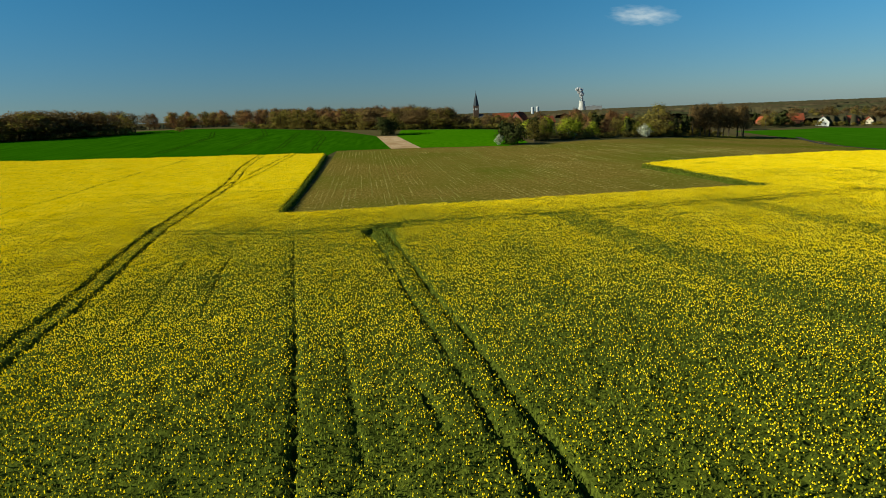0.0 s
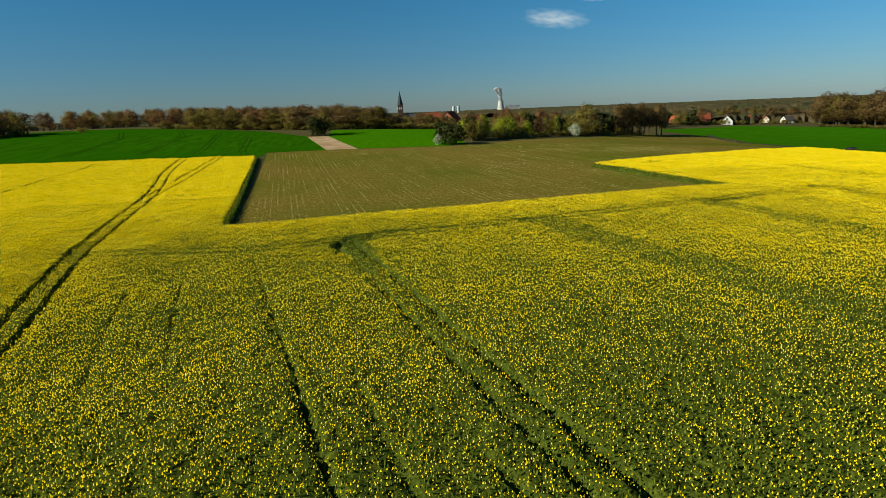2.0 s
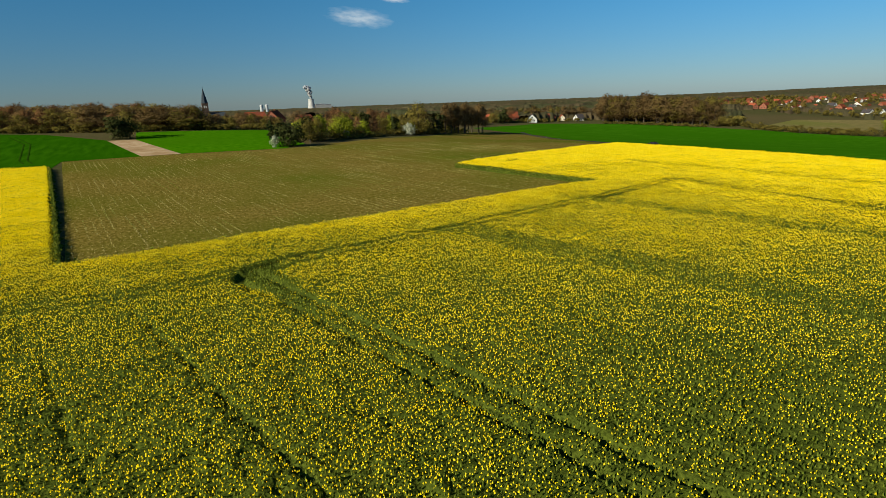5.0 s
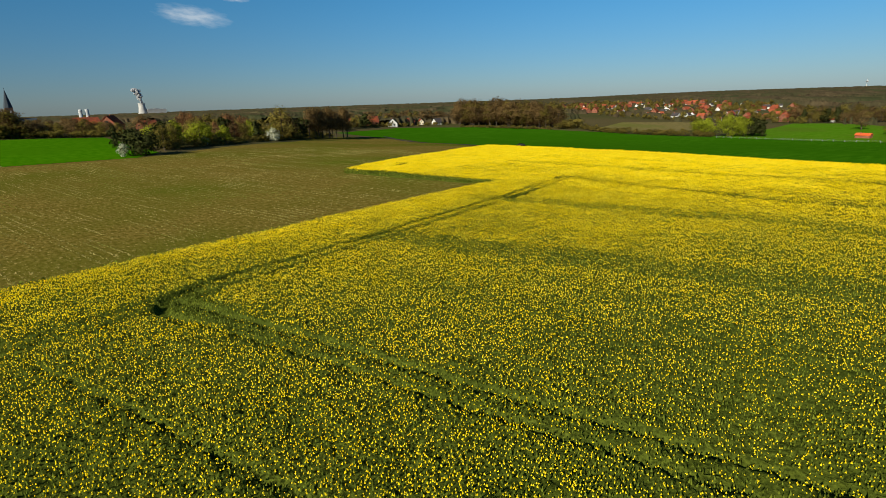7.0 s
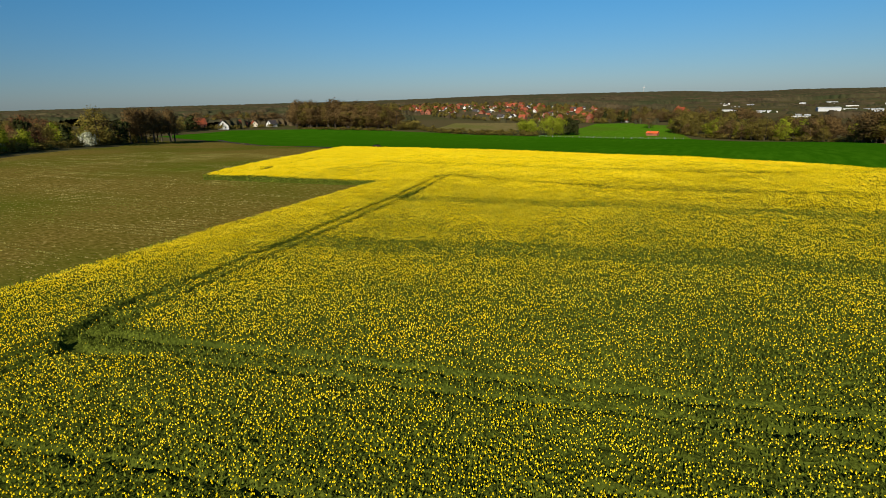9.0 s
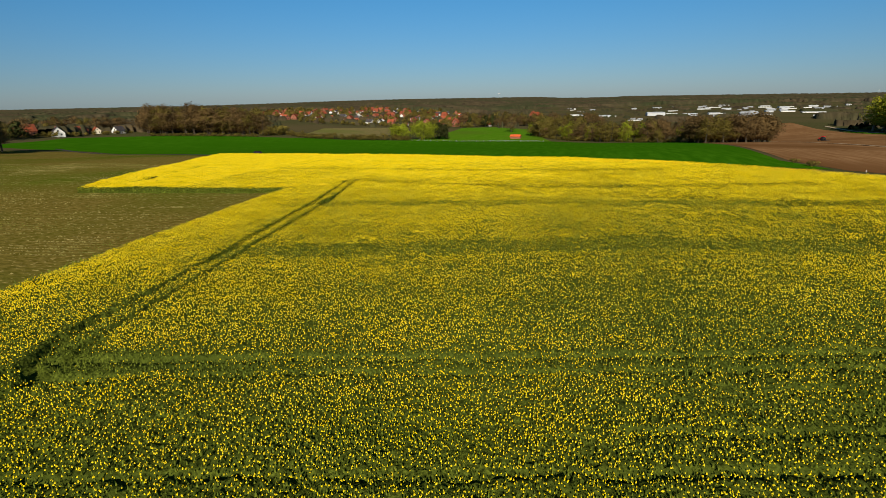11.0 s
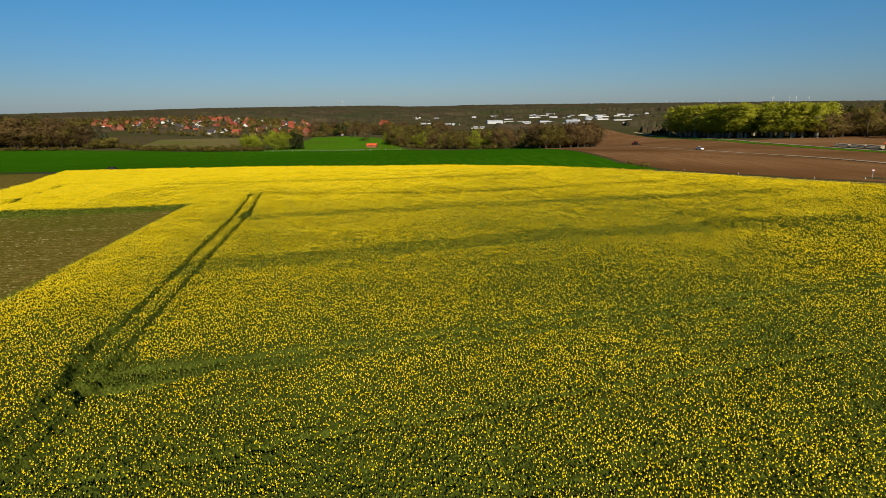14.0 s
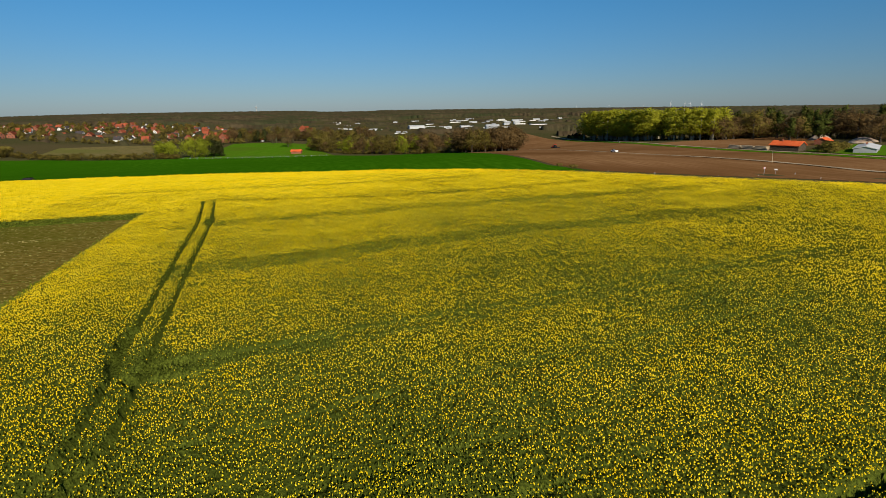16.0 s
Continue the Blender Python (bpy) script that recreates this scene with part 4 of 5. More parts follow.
# roadside houses
put_house(2, 313, 446, 55, 1.0, "roadside houses")
put_house(1, 298, 460, -20, 1.0, "roadside houses")
put_house(1, 266, 448, 100, 0.8, "roadside houses")
put_house(2, 256, 460, 150, 0.7, "roadside houses")
put_house(1, 344, 458, 10, 0.8, "roadside houses")
put_house(3, 360, 458, 60, 0.7, "roadside houses")
put_house(2, 376, 450, 0, 0.8, "roadside houses")
# farm behind the tree row
put_house(1, 38, 330, 10, 0.8, "farm buildings")
put_house(1, 50, 338, 60, 0.9, "farm buildings")
put_house(1, 66, 336, 20, 0.7, "farm buildings")
# village
hr = random.Random(31)
for row in range(12):
    for col in range(24):
        x = 690 + 38 * row + hr.uniform(-17, 17)
        y = 172 + 21 * col + 13 * row + hr.uniform(-10, 10)
        if hr.random() < 0.74:
            put_house(hr.choice([0, 1, 1, 3, 0, 1, 2, 4]), x, y, hr.choice([0, 90, 15, 75, -20]) + hr.uniform(-8, 8), hr.uniform(0.62, 0.9))
for x, y, t, s in ((738, 224, 20, 0.95), (752, 238, 100, 0.9), (930, 130, 80, 1.1), (955, 136, 0, 1.2), (900, 118, 30, 0.9)):
    put_house(4, x, y, t, s)
for k in range(240):
    x = 680 + hr.uniform(0, 480)
    plant("garden", x, 160 + hr.uniform(0, 500) + 0.28 * (x - 690), hr.uniform(6, 11), 1.1, group="garden trees of the village")


belt([(655, 175), (665, 300), (650, 420)], 36, 20, ["garden"], 4.5, 7.5, "garden trees of the village", 1.2)


# ---- works and halls ----
def hall(label, w, d, h, wall_mat, roof_mat, doors=3):
    root = tagged(new("industrial_hall"), label, "hall", "halls of the works")
    part("wall", box(bmesh.new(), -w / 2, w / 2, -d / 2, d / 2, -1, h), wall_mat, root)
    roof = bmesh.new()
    vs = [roof.verts.new(p) for p in ((-w / 2 - 0.5, -d / 2 - 0.5, h + 0.02), (w / 2 + 0.5, -d / 2 - 0.5, h + 0.02), (w / 2 + 0.5, d / 2 + 0.5, h + 0.02), (-w / 2 - 0.5, d / 2 + 0.5, h + 0.02), (-w / 2 - 0.5, 0, h + d * 0.09), (w / 2 + 0.5, 0, h + d * 0.09))]
    for f in ((0, 1, 5, 4), (2, 3, 4, 5), (1, 2, 5), (3, 0, 4), (3, 2, 1, 0)):
        roof.faces.new([vs[k] for k in f])
    part("roof", roof, roof_mat, root)
    for k in range(doors):
        x = -w / 2 + w * (k + 0.5) / doors
        part("gate", box(bmesh.new(), x - 2, x + 2, -d / 2 - 0.1, -d / 2, 0, 4), M_GREYMETAL, root)
    part("window_band", box(bmesh.new(), -w / 2 - 0.1, -w / 2, -d * 0.4, d * 0.4, h * 0.6, h * 0.8), M_GLASS, root)
    return root


HALLS = [hall("white sheet-metal factory hall with a low roof", 50, 26, 9, M_STEELWHITE, M_STEELWHITE), hall("grey factory hall with pale roof", 36, 22, 7, M_GREYMETAL, M_STEELWHITE),
         hall("low white warehouse with a grey roof", 64, 20, 6, M_WHITE, M_GREYMETAL)]
first = set()
for k in range(64):
    a = radians(hr.uniform(88, 112) if k % 3 else hr.gauss(105.5, 2.5))
    r = hr.uniform(850, 1500)
    x, y = r * math.sin(a) - 40, r * math.cos(a) + 46
    j = hr.randrange(3)
    m = Matrix.LocRotScale((x, y, gz(x, y)), Euler((0, 0, radians(hr.choice([72, 80, 86, 95, -8])))), (hr.uniform(0.35, 0.8), hr.uniform(0.4, 0.8), hr.uniform(0.4, 0.62)))
    if j in first:
        copy_thing(HALLS[j], m)
    else:
        first.add(j)
        HALLS[j].matrix_basis = m


# ---- church ----
def church(x, y):
    root = tagged(new("church"), "brick church tower with a tall dark slate spire", "church")
    z = gz(x, y)
    part("tower", box(bmesh.new(), -4.2, 4.2, -4.2, 4.2, -2, 20.5 - z), M_DARKBRICK, root)
    part("nave", box(bmesh.new(), 4, 26, -6, 6, -2, 9), M_BRICK, root)
    bm = bmesh.new()
    vs = [bm.verts.new(p) for p in ((3.7, -6.6, 9), (26.5, -6.6, 9), (26.5, 6.6, 9), (3.7, 6.6, 9), (3.7, 0, 15), (26.5, 0, 15))]
    for f in ((0, 1, 5, 4), (2, 3, 4, 5), (1, 2, 5), (3, 0, 4), (3, 2, 1, 0)):
        bm.faces.new([vs[k] for k in f])
    part("nave_roof", bm, M_SLATE, root)
    sp = part("spire", cone(bmesh.new(), 4.7, 0.15, 20.5 - z, 42 - z, 8), M_SLATE, root)
    part("cross", box(box(bmesh.new(), -0.12, 0.12, -0.12, 0.12, 41.5 - z, 44 - z), -0.7, 0.7, -0.1, 0.1, 43 - z, 43.3 - z), M_BLACK, sp)
    for sx, sy in ((-1, 0), (0, -1), (1, 0)):
        for o in (-1.3, 1.3):
            bm = bmesh.new()
            if sx:
                box(bm, sx * 4.2, sx * 4.35, o - 0.6, o + 0.6, 13.5 - z, 17 - z)
            else:
                box(bm, o - 0.6, o + 0.6, -4.35, -4.2, 13.5 - z, 17 - z)
            part("louvre", bm, M_WHITE, root, "pale belfry louvre")
    root.matrix_basis = pose(x, y, z)


church(63, 898)


# ---- power station far off ----
def lathe(profile, sides=24):
    bm = bmesh.new()
    rings = [[bm.verts.new((r * math.cos(6.2832 * k / sides), r * math.sin(6.2832 * k / sides), z)) for k in range(sides)] for r, z in profile]
    for a, b in zip(rings, rings[1:]):
        for k in range(sides):
            bm.faces.new((a[k], a[(k + 1) % sides], b[(k + 1) % sides], b[k]))
    return bm


tower = tagged(new("cooling_tower"), "pale concrete cooling tower of a far power station", "cooling tower")
part("shell", lathe([(30, -30), (25, -8), (21.5, 14), (20, 30), (21, 44), (20, 44), (19, 30), (20.5, 14), (24, -8)]), M_CONCRETE, tower)
part("rim", lathe([(21, 43), (22, 43.5), (22, 45), (20, 45)]), M_WHITE, tower)
tower.matrix_basis = pose(1086, 4160, 0)
M_STEAM = material("steam", (0.6, 0.61, 0.63), (0.7, 0.7, 0.72), 0.02, None, 0.1, 1.0, translucent=0.6)
rs = random.Random(4)
bm = bmesh.new()
for k in range(110):
    f = (k / 109) ** 0.9
    ms = Matrix.Translation((-30 * f * f + rs.gauss(0, 4) * (0.5 + 2.0 * f), rs.gauss(0, 5), 44 + 92 * f)) @ Matrix.Diagonal((8 + 7 * f, 8 + 6 * f, 8 + 6 * f, 1))
    bmesh.ops.create_icosphere(bm, subdivisions=2, radius=rs.uniform(0.35, 0.85), matrix=ms)
for v in bm.verts:
    v.co += Vector(noise.noise_vector(v.co * 0.15)) * 2
for f in bm.faces:
    f.smooth = True
plume = tagged(part("steam_plume", bm, M_STEAM, None), "white steam plume above the cooling tower", "steam")
plume.matrix_basis = pose(1086, 4160, 0)
for dx, w, h in ((45, 40, 5), (80, 30, 7), (120, 50, 3)):
    b = tagged(new("power_station_building"), "pale block of the far power station", "building", "power station blocks")
    part("wall", box(bmesh.new(), -w / 2, w / 2, -12, 12, -40, h), M_CONCRETE, b)
    part("roof", box(bmesh.new(), -w / 2 - 1, w / 2 + 1, -13, 13, h, h + 2), M_STEELWHITE, b)
    b.matrix_basis = pose(1086 + dx, 4150, 0)
for dx in (-14, 12):
    s = tagged(new("silo"), "tall white silo far beyond the woods", "silo", "far silos")
    part("drum", lathe([(8, -20), (8, 14), (7.4, 16), (0.1, 17)], 14), M_STEELWHITE, s)
    part("band", lathe([(8.1, 8), (8.3, 8.2), (8.3, 9), (8.1, 9.2)], 14), M_GREYMETAL, s)
    s.matrix_basis = pose(522 + dx, 2954, 0)


# ---- wind turbines and mast ----
def turbine():
    root = tagged(new("wind_turbine"), "white three-bladed wind turbine on the horizon", "wind turbine", "far wind turbines")
    part("tower", cone(bmesh.new(), 2.8, 1.8, -30, 36, 10), M_STEELWHITE, root)
    part("nacelle", box(bmesh.new(), -1.4, 3.5, -1.4, 1.4, 35.5, 38.3, 0.4), M_STEELWHITE, root)
    hub = part("hub", cone(bmesh.new(), 1.3, 0.5, 0, 2, 10), M_STEELWHITE, root)
    hub.matrix_basis = pose(-1.4, 0, 37, 0, -90, 0)
    for k in range(3):
        bm = bmesh.new()
        vs = [bm.verts.new(p) for p in ((0, -0.6, 0.5), (0.25, 0.6, 0.5), (0.1, 1.6, 5), (0, 0.7, 24), (0, -0.5, 24), (-0.15, -1.4, 5))]
        bm.faces.new(vs)
        r = bmesh.ops.extrude_face_region(bm, geom=bm.faces[:])
        for v in r["geom"]:
            if isinstance(v, bmesh.types.BMVert):
                v.co.x += 0.35
        bmesh.ops.recalc_face_normals(bm, faces=bm.faces)
        bl = part("blade", bm, M_STEELWHITE, root)
        bl.matrix_basis = Matrix.Translation((-2.4, 0, 37)) @ Matrix.Rotation(radians(20 + 120 * k), 4, "X")
    return root


t0 = turbine()
spots = [(3874, -2362, 0.75), (3820, -2448, 0.85), (3800, -2480, 0.8), (3757, -2543, 0.8), (4287, -1778, 0.42), (4230, -1880, 0.42), (4180, -2012, 0.45), (4120, -2110, 0.42), (4030, -2230, 0.45)]
for k, (x, y, s) in enumerate(spots):
    m = Matrix.LocRotScale((x, y, gz(x, y) + 14), Euler((0, 0, radians(-35 + 6 * k))), (s,) * 3)
    if k:
        copy_thing(t0, m)
    else:
        t0.matrix_basis = m
mast = tagged(new("radio_mast"), "slender radio mast with a round platform near its top", "mast")
part("shaft", cone(bmesh.new(), 2.2, 1.0, -40, 26, 10), M_CONCRETE, mast)
part("platform", lathe([(1.5, 18), (9, 20), (9, 24), (1.5, 25)], 16), M_STEELWHITE, mast)
part("antenna", cone(bmesh.new(), 0.8, 0.3, 26, 44, 8), M_STEELWHITE, mast)
mast.matrix_basis = pose(4405, 768, 12)

# ---- cloud ----
M_CLOUD = bpy.data.materials.new("cloud")
M_CLOUD.use_nodes = True
cn, cl = M_CLOUD.node_tree.nodes, M_CLOUD.node_tree.links
ctc = cn.new("ShaderNodeTexCoord")
cgr = cn.new("ShaderNodeTexGradient")
cgr.gradient_type = "SPHERICAL"
cno = cn.new("ShaderNodeTexNoise")
cno.inputs["Scale"].default_value, cno.inputs["Detail"].default_value = 3.4, 7
cmul = cn.new("ShaderNodeMath")
cmul.operation = "MULTIPLY"
cramp = cn.new("ShaderNodeMapRange")
cramp.inputs["From Min"].default_value, cramp.inputs["From Max"].default_value = 0.12, 0.5
cramp.inputs["To Max"].default_value = 0.5
cem = cn.new("ShaderNodeEmission")
cem.inputs["Color"].default_value = (0.95, 0.97, 1.0, 1)
cem.inputs["Strength"].default_value = 0.62
ctr = cn.new("ShaderNodeBsdfTransparent")
cms = cn.new("ShaderNodeMixShader")
cl.new(ctc.outputs["Object"], cgr.inputs["Vector"])
cl.new(ctc.outputs["Object"], cno.inputs["Vector"])
cl.new(cgr.outputs["Fac"], cmul.inputs[0])
cl.new(cno.outputs["Fac"], cmul.inputs[1])
cl.new(cmul.outputs[0], cramp.inputs["Value"])
cl.new(cramp.outputs["Result"], cms.inputs["Fac"])
cl.new(ctr.outputs["BSDF"], cms.inputs[1])
cl.new(cem.outputs["Emission"], cms.inputs[2])
cl.new(cms.outputs["Shader"], cn["Material Output"].inputs["Surface"])


def cloud(x, y, z, w, h, tilt):
    bm = bmesh.new()
    bmesh.ops.create_grid(bm, x_segments=24, y_segments=12, size=1.0)
    for v in bm.verts:
        v.co.z = 0.05 * noise.noise(v.co * 3)
    ob = tagged(part("cloud", bm, M_CLOUD, None), "small thin white cloud in a clear blue sky", "cloud", kind="structure")
    d = Vector((x, y, z)).normalized()
    ob.matrix_basis = Matrix.Translation((x, y, z)) @ d.to_track_quat("Z", "Y").to_matrix().to_4x4() @ Matrix.Rotation(radians(tilt), 4, "Z") @ Matrix.Diagonal((w, h, 30, 1))
    ob.visible_shadow = False


cloud(1470, 4040, 604, 330, 95, 8)
cloud(1720, 3950, 720, 150, 26, 5)


# ---- barn, mounds and yard ----
barn = house("low dark timber barn with a bright orange-red sheet roof", 13, 7, 2.3, 1.4, M_BARK, M_ORANGE, gable_window=False, name="barn", glazed=False)
barn["category"] = "barn"
barn.matrix_basis = Matrix.LocRotScale((184, -152, gz(184, -152)), Euler((0, 0, radians(28))), (0.95, 1.2, 1.2))
for k in range(4):
    part("post", box(bmesh.new(), -6 + 4 * k, -5.8 + 4 * k, -4.6, -4.4, 0, 2.0), M_TIMBER, barn)
shelter = house("small field shelter with a rusty orange roof", 9, 5, 2.2, 1.2, M_BRICK, M_ORANGE, gable_window=False, name="field_shelter", glazed=False)
shelter["category"] = "shelter"
shelter.matrix_basis = Matrix.Translation((469, 101, gz(469, 101))) @ Matrix.Rotation(radians(80), 4, "Z")
shed = house("long low shed with a pale sheet roof", 26, 8, 1.8, 0.9, M_GREYMETAL, M_STEELWHITE, gable_window=False, name="long_shed", glazed=False)
shed["category"] = "shed"
shed.matrix_basis = Matrix.Translation((164, -174, gz(164, -174))) @ Matrix.Rotation(radians(-50), 4, "Z")
small = house("small brick outbuilding with an orange-red roof", 8, 6, 2.0, 1.5, M_BRICK, M_ORANGE, gable_window=False, name="outbuilding", glazed=False)
small["category"] = "outbuilding"
small.matrix_basis = Matrix.Translation((216, -202, gz(216, -202))) @ Matrix.Rotation(radians(-60), 4, "Z")


def mound(x, y, w, d, h, seed):
    bm = bmesh.new()
    bmesh.ops.create_grid(bm, x_segments=26, y_segments=18, size=1.0)
    for v in bm.verts:
        r = math.hypot(v.co.x, v.co.y)
        bump = noise.noise(Vector((v.co.x * 3 + seed, v.co.y * 3, seed))) * 0.35 + noise.noise(Vector((v.co.x * 9, v.co.y * 9, seed))) * 0.14
        v.co = Vector((v.co.x * w / 2, v.co.y * d / 2, h * max(0, 1 - r) ** 0.6 * (1 + bump) - 0.1))
    ob = tagged(part("rubble_mound", bm, M_RUBBLE, None), "heap of pale earth and rubble in the yard", "mound", "rubble heaps")
    ob.matrix_basis = Matrix.Translation((x, y, gz(x, y))) @ Matrix.Rotation(radians(-55), 4, "Z")


mound(255, -237, 22, 12, 3.4, 1.3)
mound(226, -238, 36, 13, 2.8, 5.1)


def log_stack(x, y, turn):
    root = tagged(new("timber_stack"), "long stack of pale sawn timber beside the barn", "timber", "timber stacks")
    for row in range(3):
        for k in range(5 - row):
            bm = bmesh.new()
            bmesh.ops.create_cone(bm, cap_ends=True, segments=8, radius1=0.32, radius2=0.28, depth=7.0,
                                  matrix=Matrix.Translation((0, (k - (4 - row) / 2) * 0.66, 0.3 + row * 0.56)) @ Matrix.Rotation(radians(90), 4, "Y"))
            part("log", bm, M_TRACK, root)
    root.matrix_basis = Matrix.Translation((x, y, gz(x, y))) @ Matrix.Rotation(radians(turn), 4, "Z")


log_stack(217, -150, 8)
log_stack(208.5, -151, 8)
log_stack(200.5, -152, 8)


# ---- vehicles ----
def car(name, label, paint, m, long=4.3, pickup=False):
    root = tagged(new(name), label, "car")
    bm = bmesh.new()
    prof = [(-long / 2, 0.35), (-long / 2, 0.85), (-long / 2 + 0.9, 0.98), (long / 2 - 0.25, 1.0), (long / 2, 0.8), (long / 2, 0.35)]
    for y in (-0.85, 0.85):
        bm.faces.new([bm.verts.new((x, y, z)) for x, z in prof])
    bm.verts.ensure_lookup_table()
    for k in range(6):
        bm.faces.new((bm.verts[k], bm.verts[(k + 1) % 6], bm.verts[6 + (k + 1) % 6], bm.verts[6 + k]))
    bmesh.ops.recalc_face_normals(bm, faces=bm.faces)
    bmesh.ops.bevel(bm, geom=bm.edges[:], offset=0.07, segments=2, affect="EDGES")
    body = part("body", bm, paint, root)
    back = 0.3 if pickup else long / 2 - 0.4
    bm = bmesh.new()
    lo = [bm.verts.new(p) for p in ((-long / 2 + 1.1, -0.78, 0.97), (back, -0.78, 0.97), (back, 0.78, 0.97), (-long / 2 + 1.1, 0.78, 0.97))]
    hi = [bm.verts.new(p) for p in ((-long / 2 + 1.8, -0.6, 1.45), (back - 0.35, -0.6, 1.45), (back - 0.35, 0.6, 1.45), (-long / 2 + 1.8, 0.6, 1.45))]
    for k in range(4):
        bm.faces.new((lo[k], lo[(k + 1) % 4], hi[(k + 1) % 4], hi[k]))
    part("window", bm, M_GLASS, root)
    part("roof", box(bmesh.new(), -long / 2 + 1.75, back - 0.3, -0.63, 0.63, 1.43, 1.5, 0.03), paint, root)
    for x in (-long / 2 + 0.8, long / 2 - 0.8):
        for y in (-0.82, 0.82):
            bm = bmesh.new()
            bmesh.ops.create_cone(bm, cap_ends=True, segments=16, radius1=0.32, radius2=0.32, depth=0.22, matrix=Matrix.Translation((x, y, 0.32)) @ Matrix.Rotation(radians(90), 4, "X"))
            wheel = part("wheel", bm, M_RUBBER, root)
            bm = bmesh.new()
            bmesh.ops.create_cone(bm, cap_ends=True, segments=12, radius1=0.19, radius2=0.19, depth=0.25, matrix=Matrix.Translation((x, y, 0.32)) @ Matrix.Rotation(radians(90), 4, "X"))
            part("rim", bm, M_GREYMETAL, wheel)
    for y in (-0.6, 0.6):
        part("headlight", box(bmesh.new(), -long / 2 - 0.02, -long / 2 + 0.05, y - 0.15, y + 0.15, 0.62, 0.76), M_PLASTIC, root)
    root.matrix_basis = m
    return root


car("car", "dark car on the country road", M_CARDARK, Matrix.Translation((138.1, 147.8, gz(138.1, 147.8) + 0.17)) @ Matrix.Rotation(radians(-105), 4, "Z"), 4.4)
car("pickup_truck", "white pickup on the sandy farm track", M_CARWHITE, Matrix.Translation((231, -88.6, gz(231, -88.6) + 0.31)) @ Matrix.Rotation(radians(187), 4, "Z"), 4.6, True)


def tractor(x, y, turn):
    root = tagged(new("tractor"), "dark red tractor working the ploughed field", "tractor")
    part("bonnet", box(bmesh.new(), 0.2, 2.2, -0.5, 0.5, 0.9, 1.8, 0.1), M_SIGNRED, root)
    cab = part("cab", box(bmesh.new(), -1.3, 0.2, -0.8, 0.8, 1.0, 2.5, 0.08), M_GLASS, root)
    part("cab_roof", box(bmesh.new(), -1.4, 0.3, -0.9, 0.9, 2.5, 2.7, 0.05), M_SIGNRED, cab)
    for wx, r in ((-0.8, 0.9), (1.6, 0.6)):
        for wy in (-0.95, 0.95):
            bm = bmesh.new()
            bmesh.ops.create_cone(bm, cap_ends=True, segments=18, radius1=r, radius2=r, depth=0.45, matrix=Matrix.Translation((wx, wy, r)) @ Matrix.Rotation(radians(90), 4, "X"))
            part("wheel", bm, M_RUBBER, root)
    bm = box(bmesh.new(), -4.2, -1.6, -1.6, 1.6, 0.25, 0.7, 0.05)
    part("harrow", bm, M_BLACK, root)
    root.matrix_basis = Matrix.Translation((x, y, gz(x, y) + 0.06)) @ Matrix.Rotation(radians(turn), 4, "Z")


tractor(360, -104, 30)


# ---- posts, signs and fences ----
def delineator():
    root = tagged(new("delineator_post"), "white roadside post with a black band", "post", "roadside posts")
    part("shaft", box(bmesh.new(), -0.06, 0.06, -0.05, 0.05, -0.2, 1.3, 0.02), M_PLASTIC, root)
    part("band", box(bmesh.new(), -0.064, 0.064, -0.054, 0.054, 0.85, 1.05), M_BLACK, root)
    part("cap", cone(bmesh.new(), 0.07, 0.02, 1.3, 1.36, 8), M_PLASTIC, root)
    return root


post0 = delineator()
for k, (x, y) in enumerate(((146, 152), (128, 96), (139, 143), (127, 85), (104.5, 4), (94, -18), (86, -27), (77.5, -39), (76, -49), (79, -62), (68, -59), (213, 305), (206, 290), (193, 262), (213, -136), (166, -138), (158, -139), (250, -136.5), (330, -148), (345, -150))):
    m = Matrix.LocRotScale((x, y, gz(x, y)), Euler((0, 0, radians(20 * k))), (0.8, 0.8, 0.62))
    if k:
        copy_thing(post0, m)
    else:
        post0.matrix_basis = m


def round_sign(x, y, turn):
    root = tagged(new("road_sign"), "round white road sign with a red rim on a grey post", "sign")
    part("post", cone(bmesh.new(), 0.05, 0.05, -0.2, 2.7, 10), M_GREYMETAL, root)
    bm = bmesh.new()
    bmesh.ops.create_cone(bm, cap_ends=True, segments=28, radius1=0.32, radius2=0.32, depth=0.03, matrix=Matrix.Translation((-0.08, 0, 2.4)) @ Matrix.Rotation(radians(90), 4, "Y"))
    plate = part("plate", bm, M_SIGNRED, root)
    bm = bmesh.new()
    bmesh.ops.create_cone(bm, cap_ends=True, segments=28, radius1=0.25, radius2=0.25, depth=0.02, matrix=Matrix.Translation((-0.1, 0, 2.4)) @ Matrix.Rotation(radians(90), 4, "Y"))
    part("face", bm, M_PLASTIC, plate)
    root.matrix_basis = Matrix.Translation((x, y, gz(x, y))) @ Matrix.Rotation(radians(turn), 4, "Z") @ Matrix.Diagonal((1, 1, 0.72, 1))


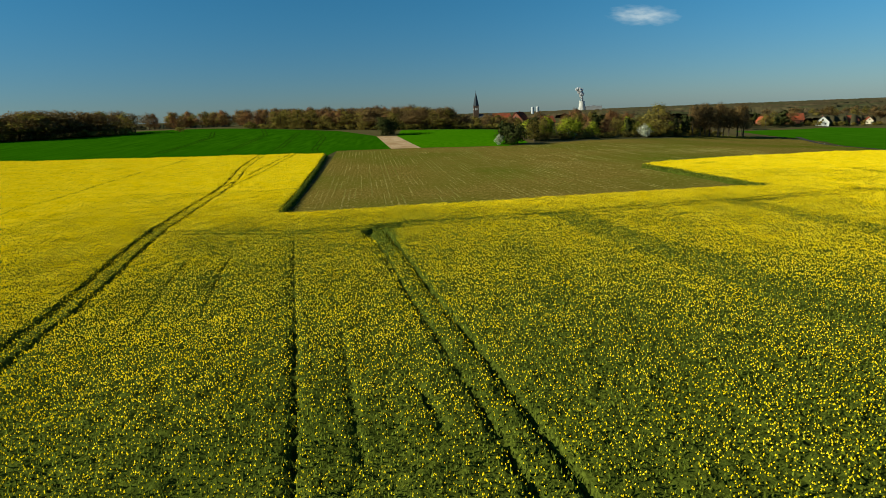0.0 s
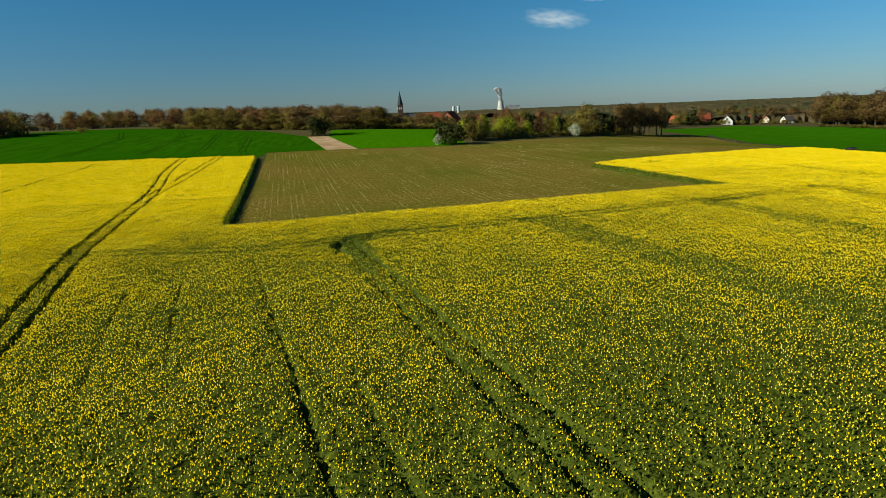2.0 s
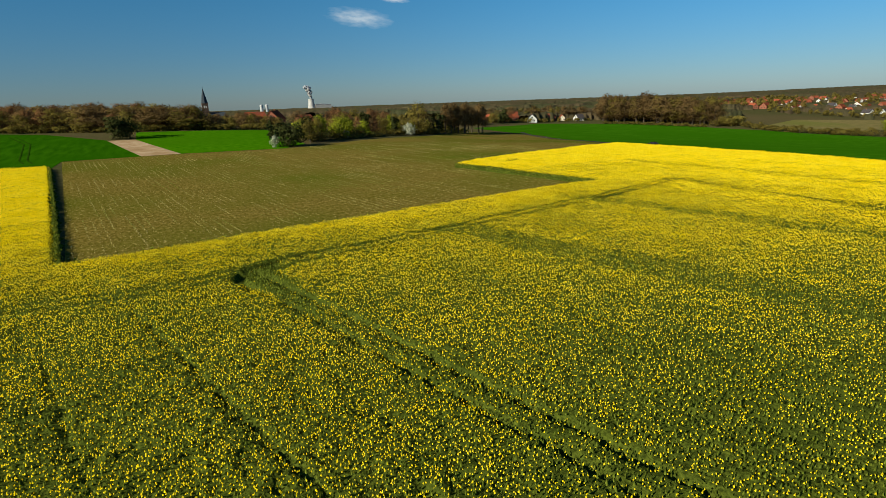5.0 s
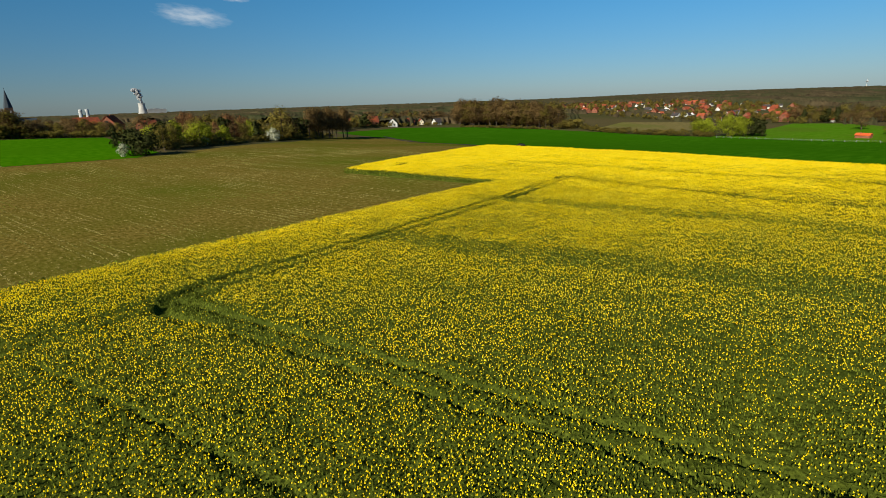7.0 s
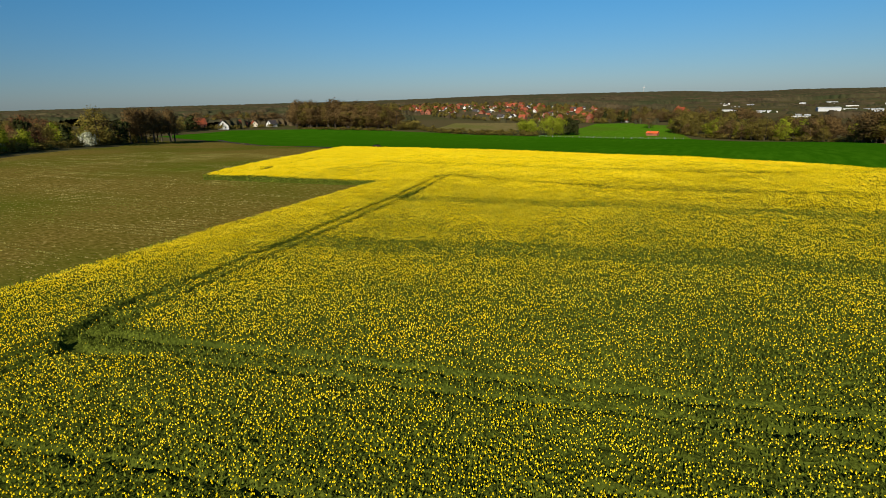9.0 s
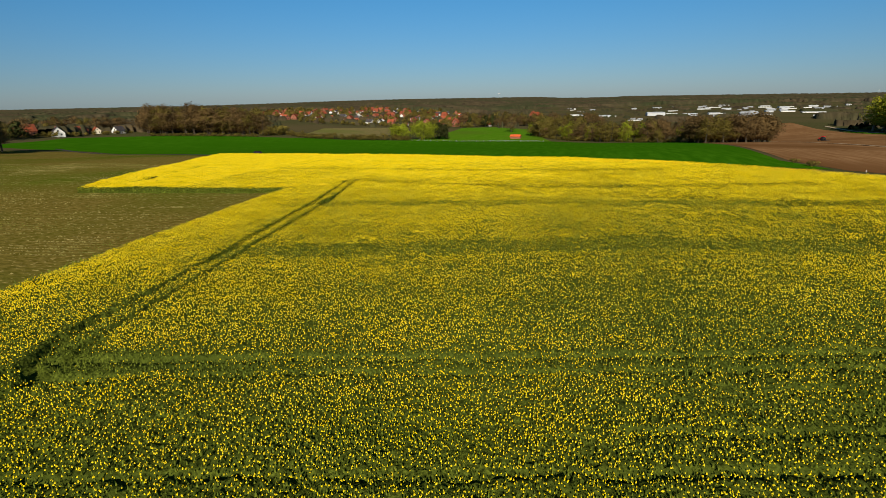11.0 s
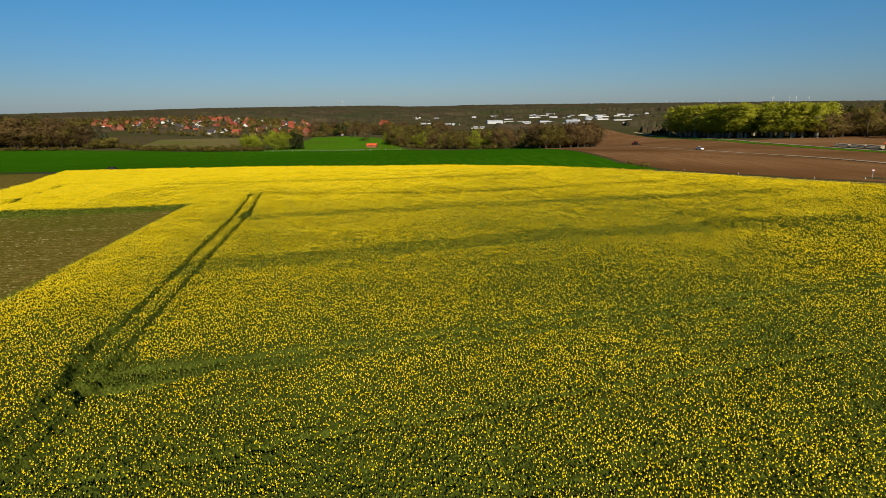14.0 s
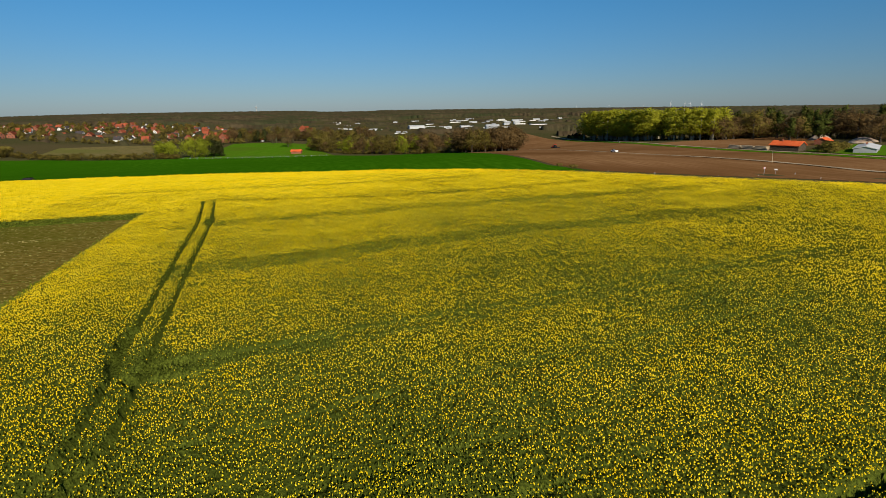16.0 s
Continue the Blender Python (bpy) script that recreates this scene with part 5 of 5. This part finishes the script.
def board_sign(x, y, turn):
    root = tagged(new("direction_sign"), "small white direction board on a post", "sign")
    part("post", cone(bmesh.new(), 0.045, 0.045, -0.2, 1.35, 10), M_GREYMETAL, root)
    part("board", box(bmesh.new(), -0.05, -0.02, -0.4, 0.4, 1.0, 1.3), M_PLASTIC, root)
    root.matrix_basis = Matrix.Translation((x, y, gz(x, y))) @ Matrix.Rotation(radians(turn), 4, "Z")


round_sign(78.5, -52.5, -45)
board_sign(81, -58, -45)


def pole(x, y, h):
    root = tagged(new("marker_pole"), "thin leaning wooden pole in the ploughed field", "pole")
    part("shaft", cone(bmesh.new(), 0.11, 0.08, -0.3, h, 8), M_TRACK, root)
    part("crosspiece", box(bmesh.new(), -0.35, 0.35, -0.04, 0.04, h - 0.5, h - 0.4), M_TRACK, root)
    root.matrix_basis = Matrix.Translation((x, y, gz(x, y))) @ Matrix.Rotation(radians(7), 4, "Y")


pole(131, -99.5, 4.0)
plant("shrub", 112, -11, 1.6)


def fence(line, gap, label):
    root = tagged(new("fence"), label, "fence")
    pts = []
    for (x0, y0), (x1, y1) in zip(line, line[1:]):
        cnt = max(1, int(math.hypot(x1 - x0, y1 - y0) / gap))
        pts += [(x0 + (x1 - x0) * k / cnt, y0 + (y1 - y0) * k / cnt) for k in range(cnt)]
    bm = cone(bmesh.new(), 0.13, 0.11, -0.3, 1.35, 6)
    me = None
    for x, y in pts:
        if me is None:
            ob = part("post", bm, M_GREYMETAL, root)
            me = ob.data
        else:
            ob = new("post", me)
            ob.parent = root
        ob.location = (x, y, gz(x, y))
    for a, b in zip(pts, pts[1:]):
        V, F = [], []
        for h in (0.6, 1.15):
            tube(V, F, (*a, gz(*a) + h), (*b, gz(*b) + h), 0.02, 0.02, 4)
        mesh_object("wire", V, F, M_GREYMETAL, root)


belt([(246, 434), (290, 440), (385, 444)], 26, 6, ["shrub", "shrub", "dark"], 2.5, 5, "garden hedge shrubs by the houses")
fence([(424, 72), (428, 123), (438, 196)], 6, "pale post and wire fence round the meadow")
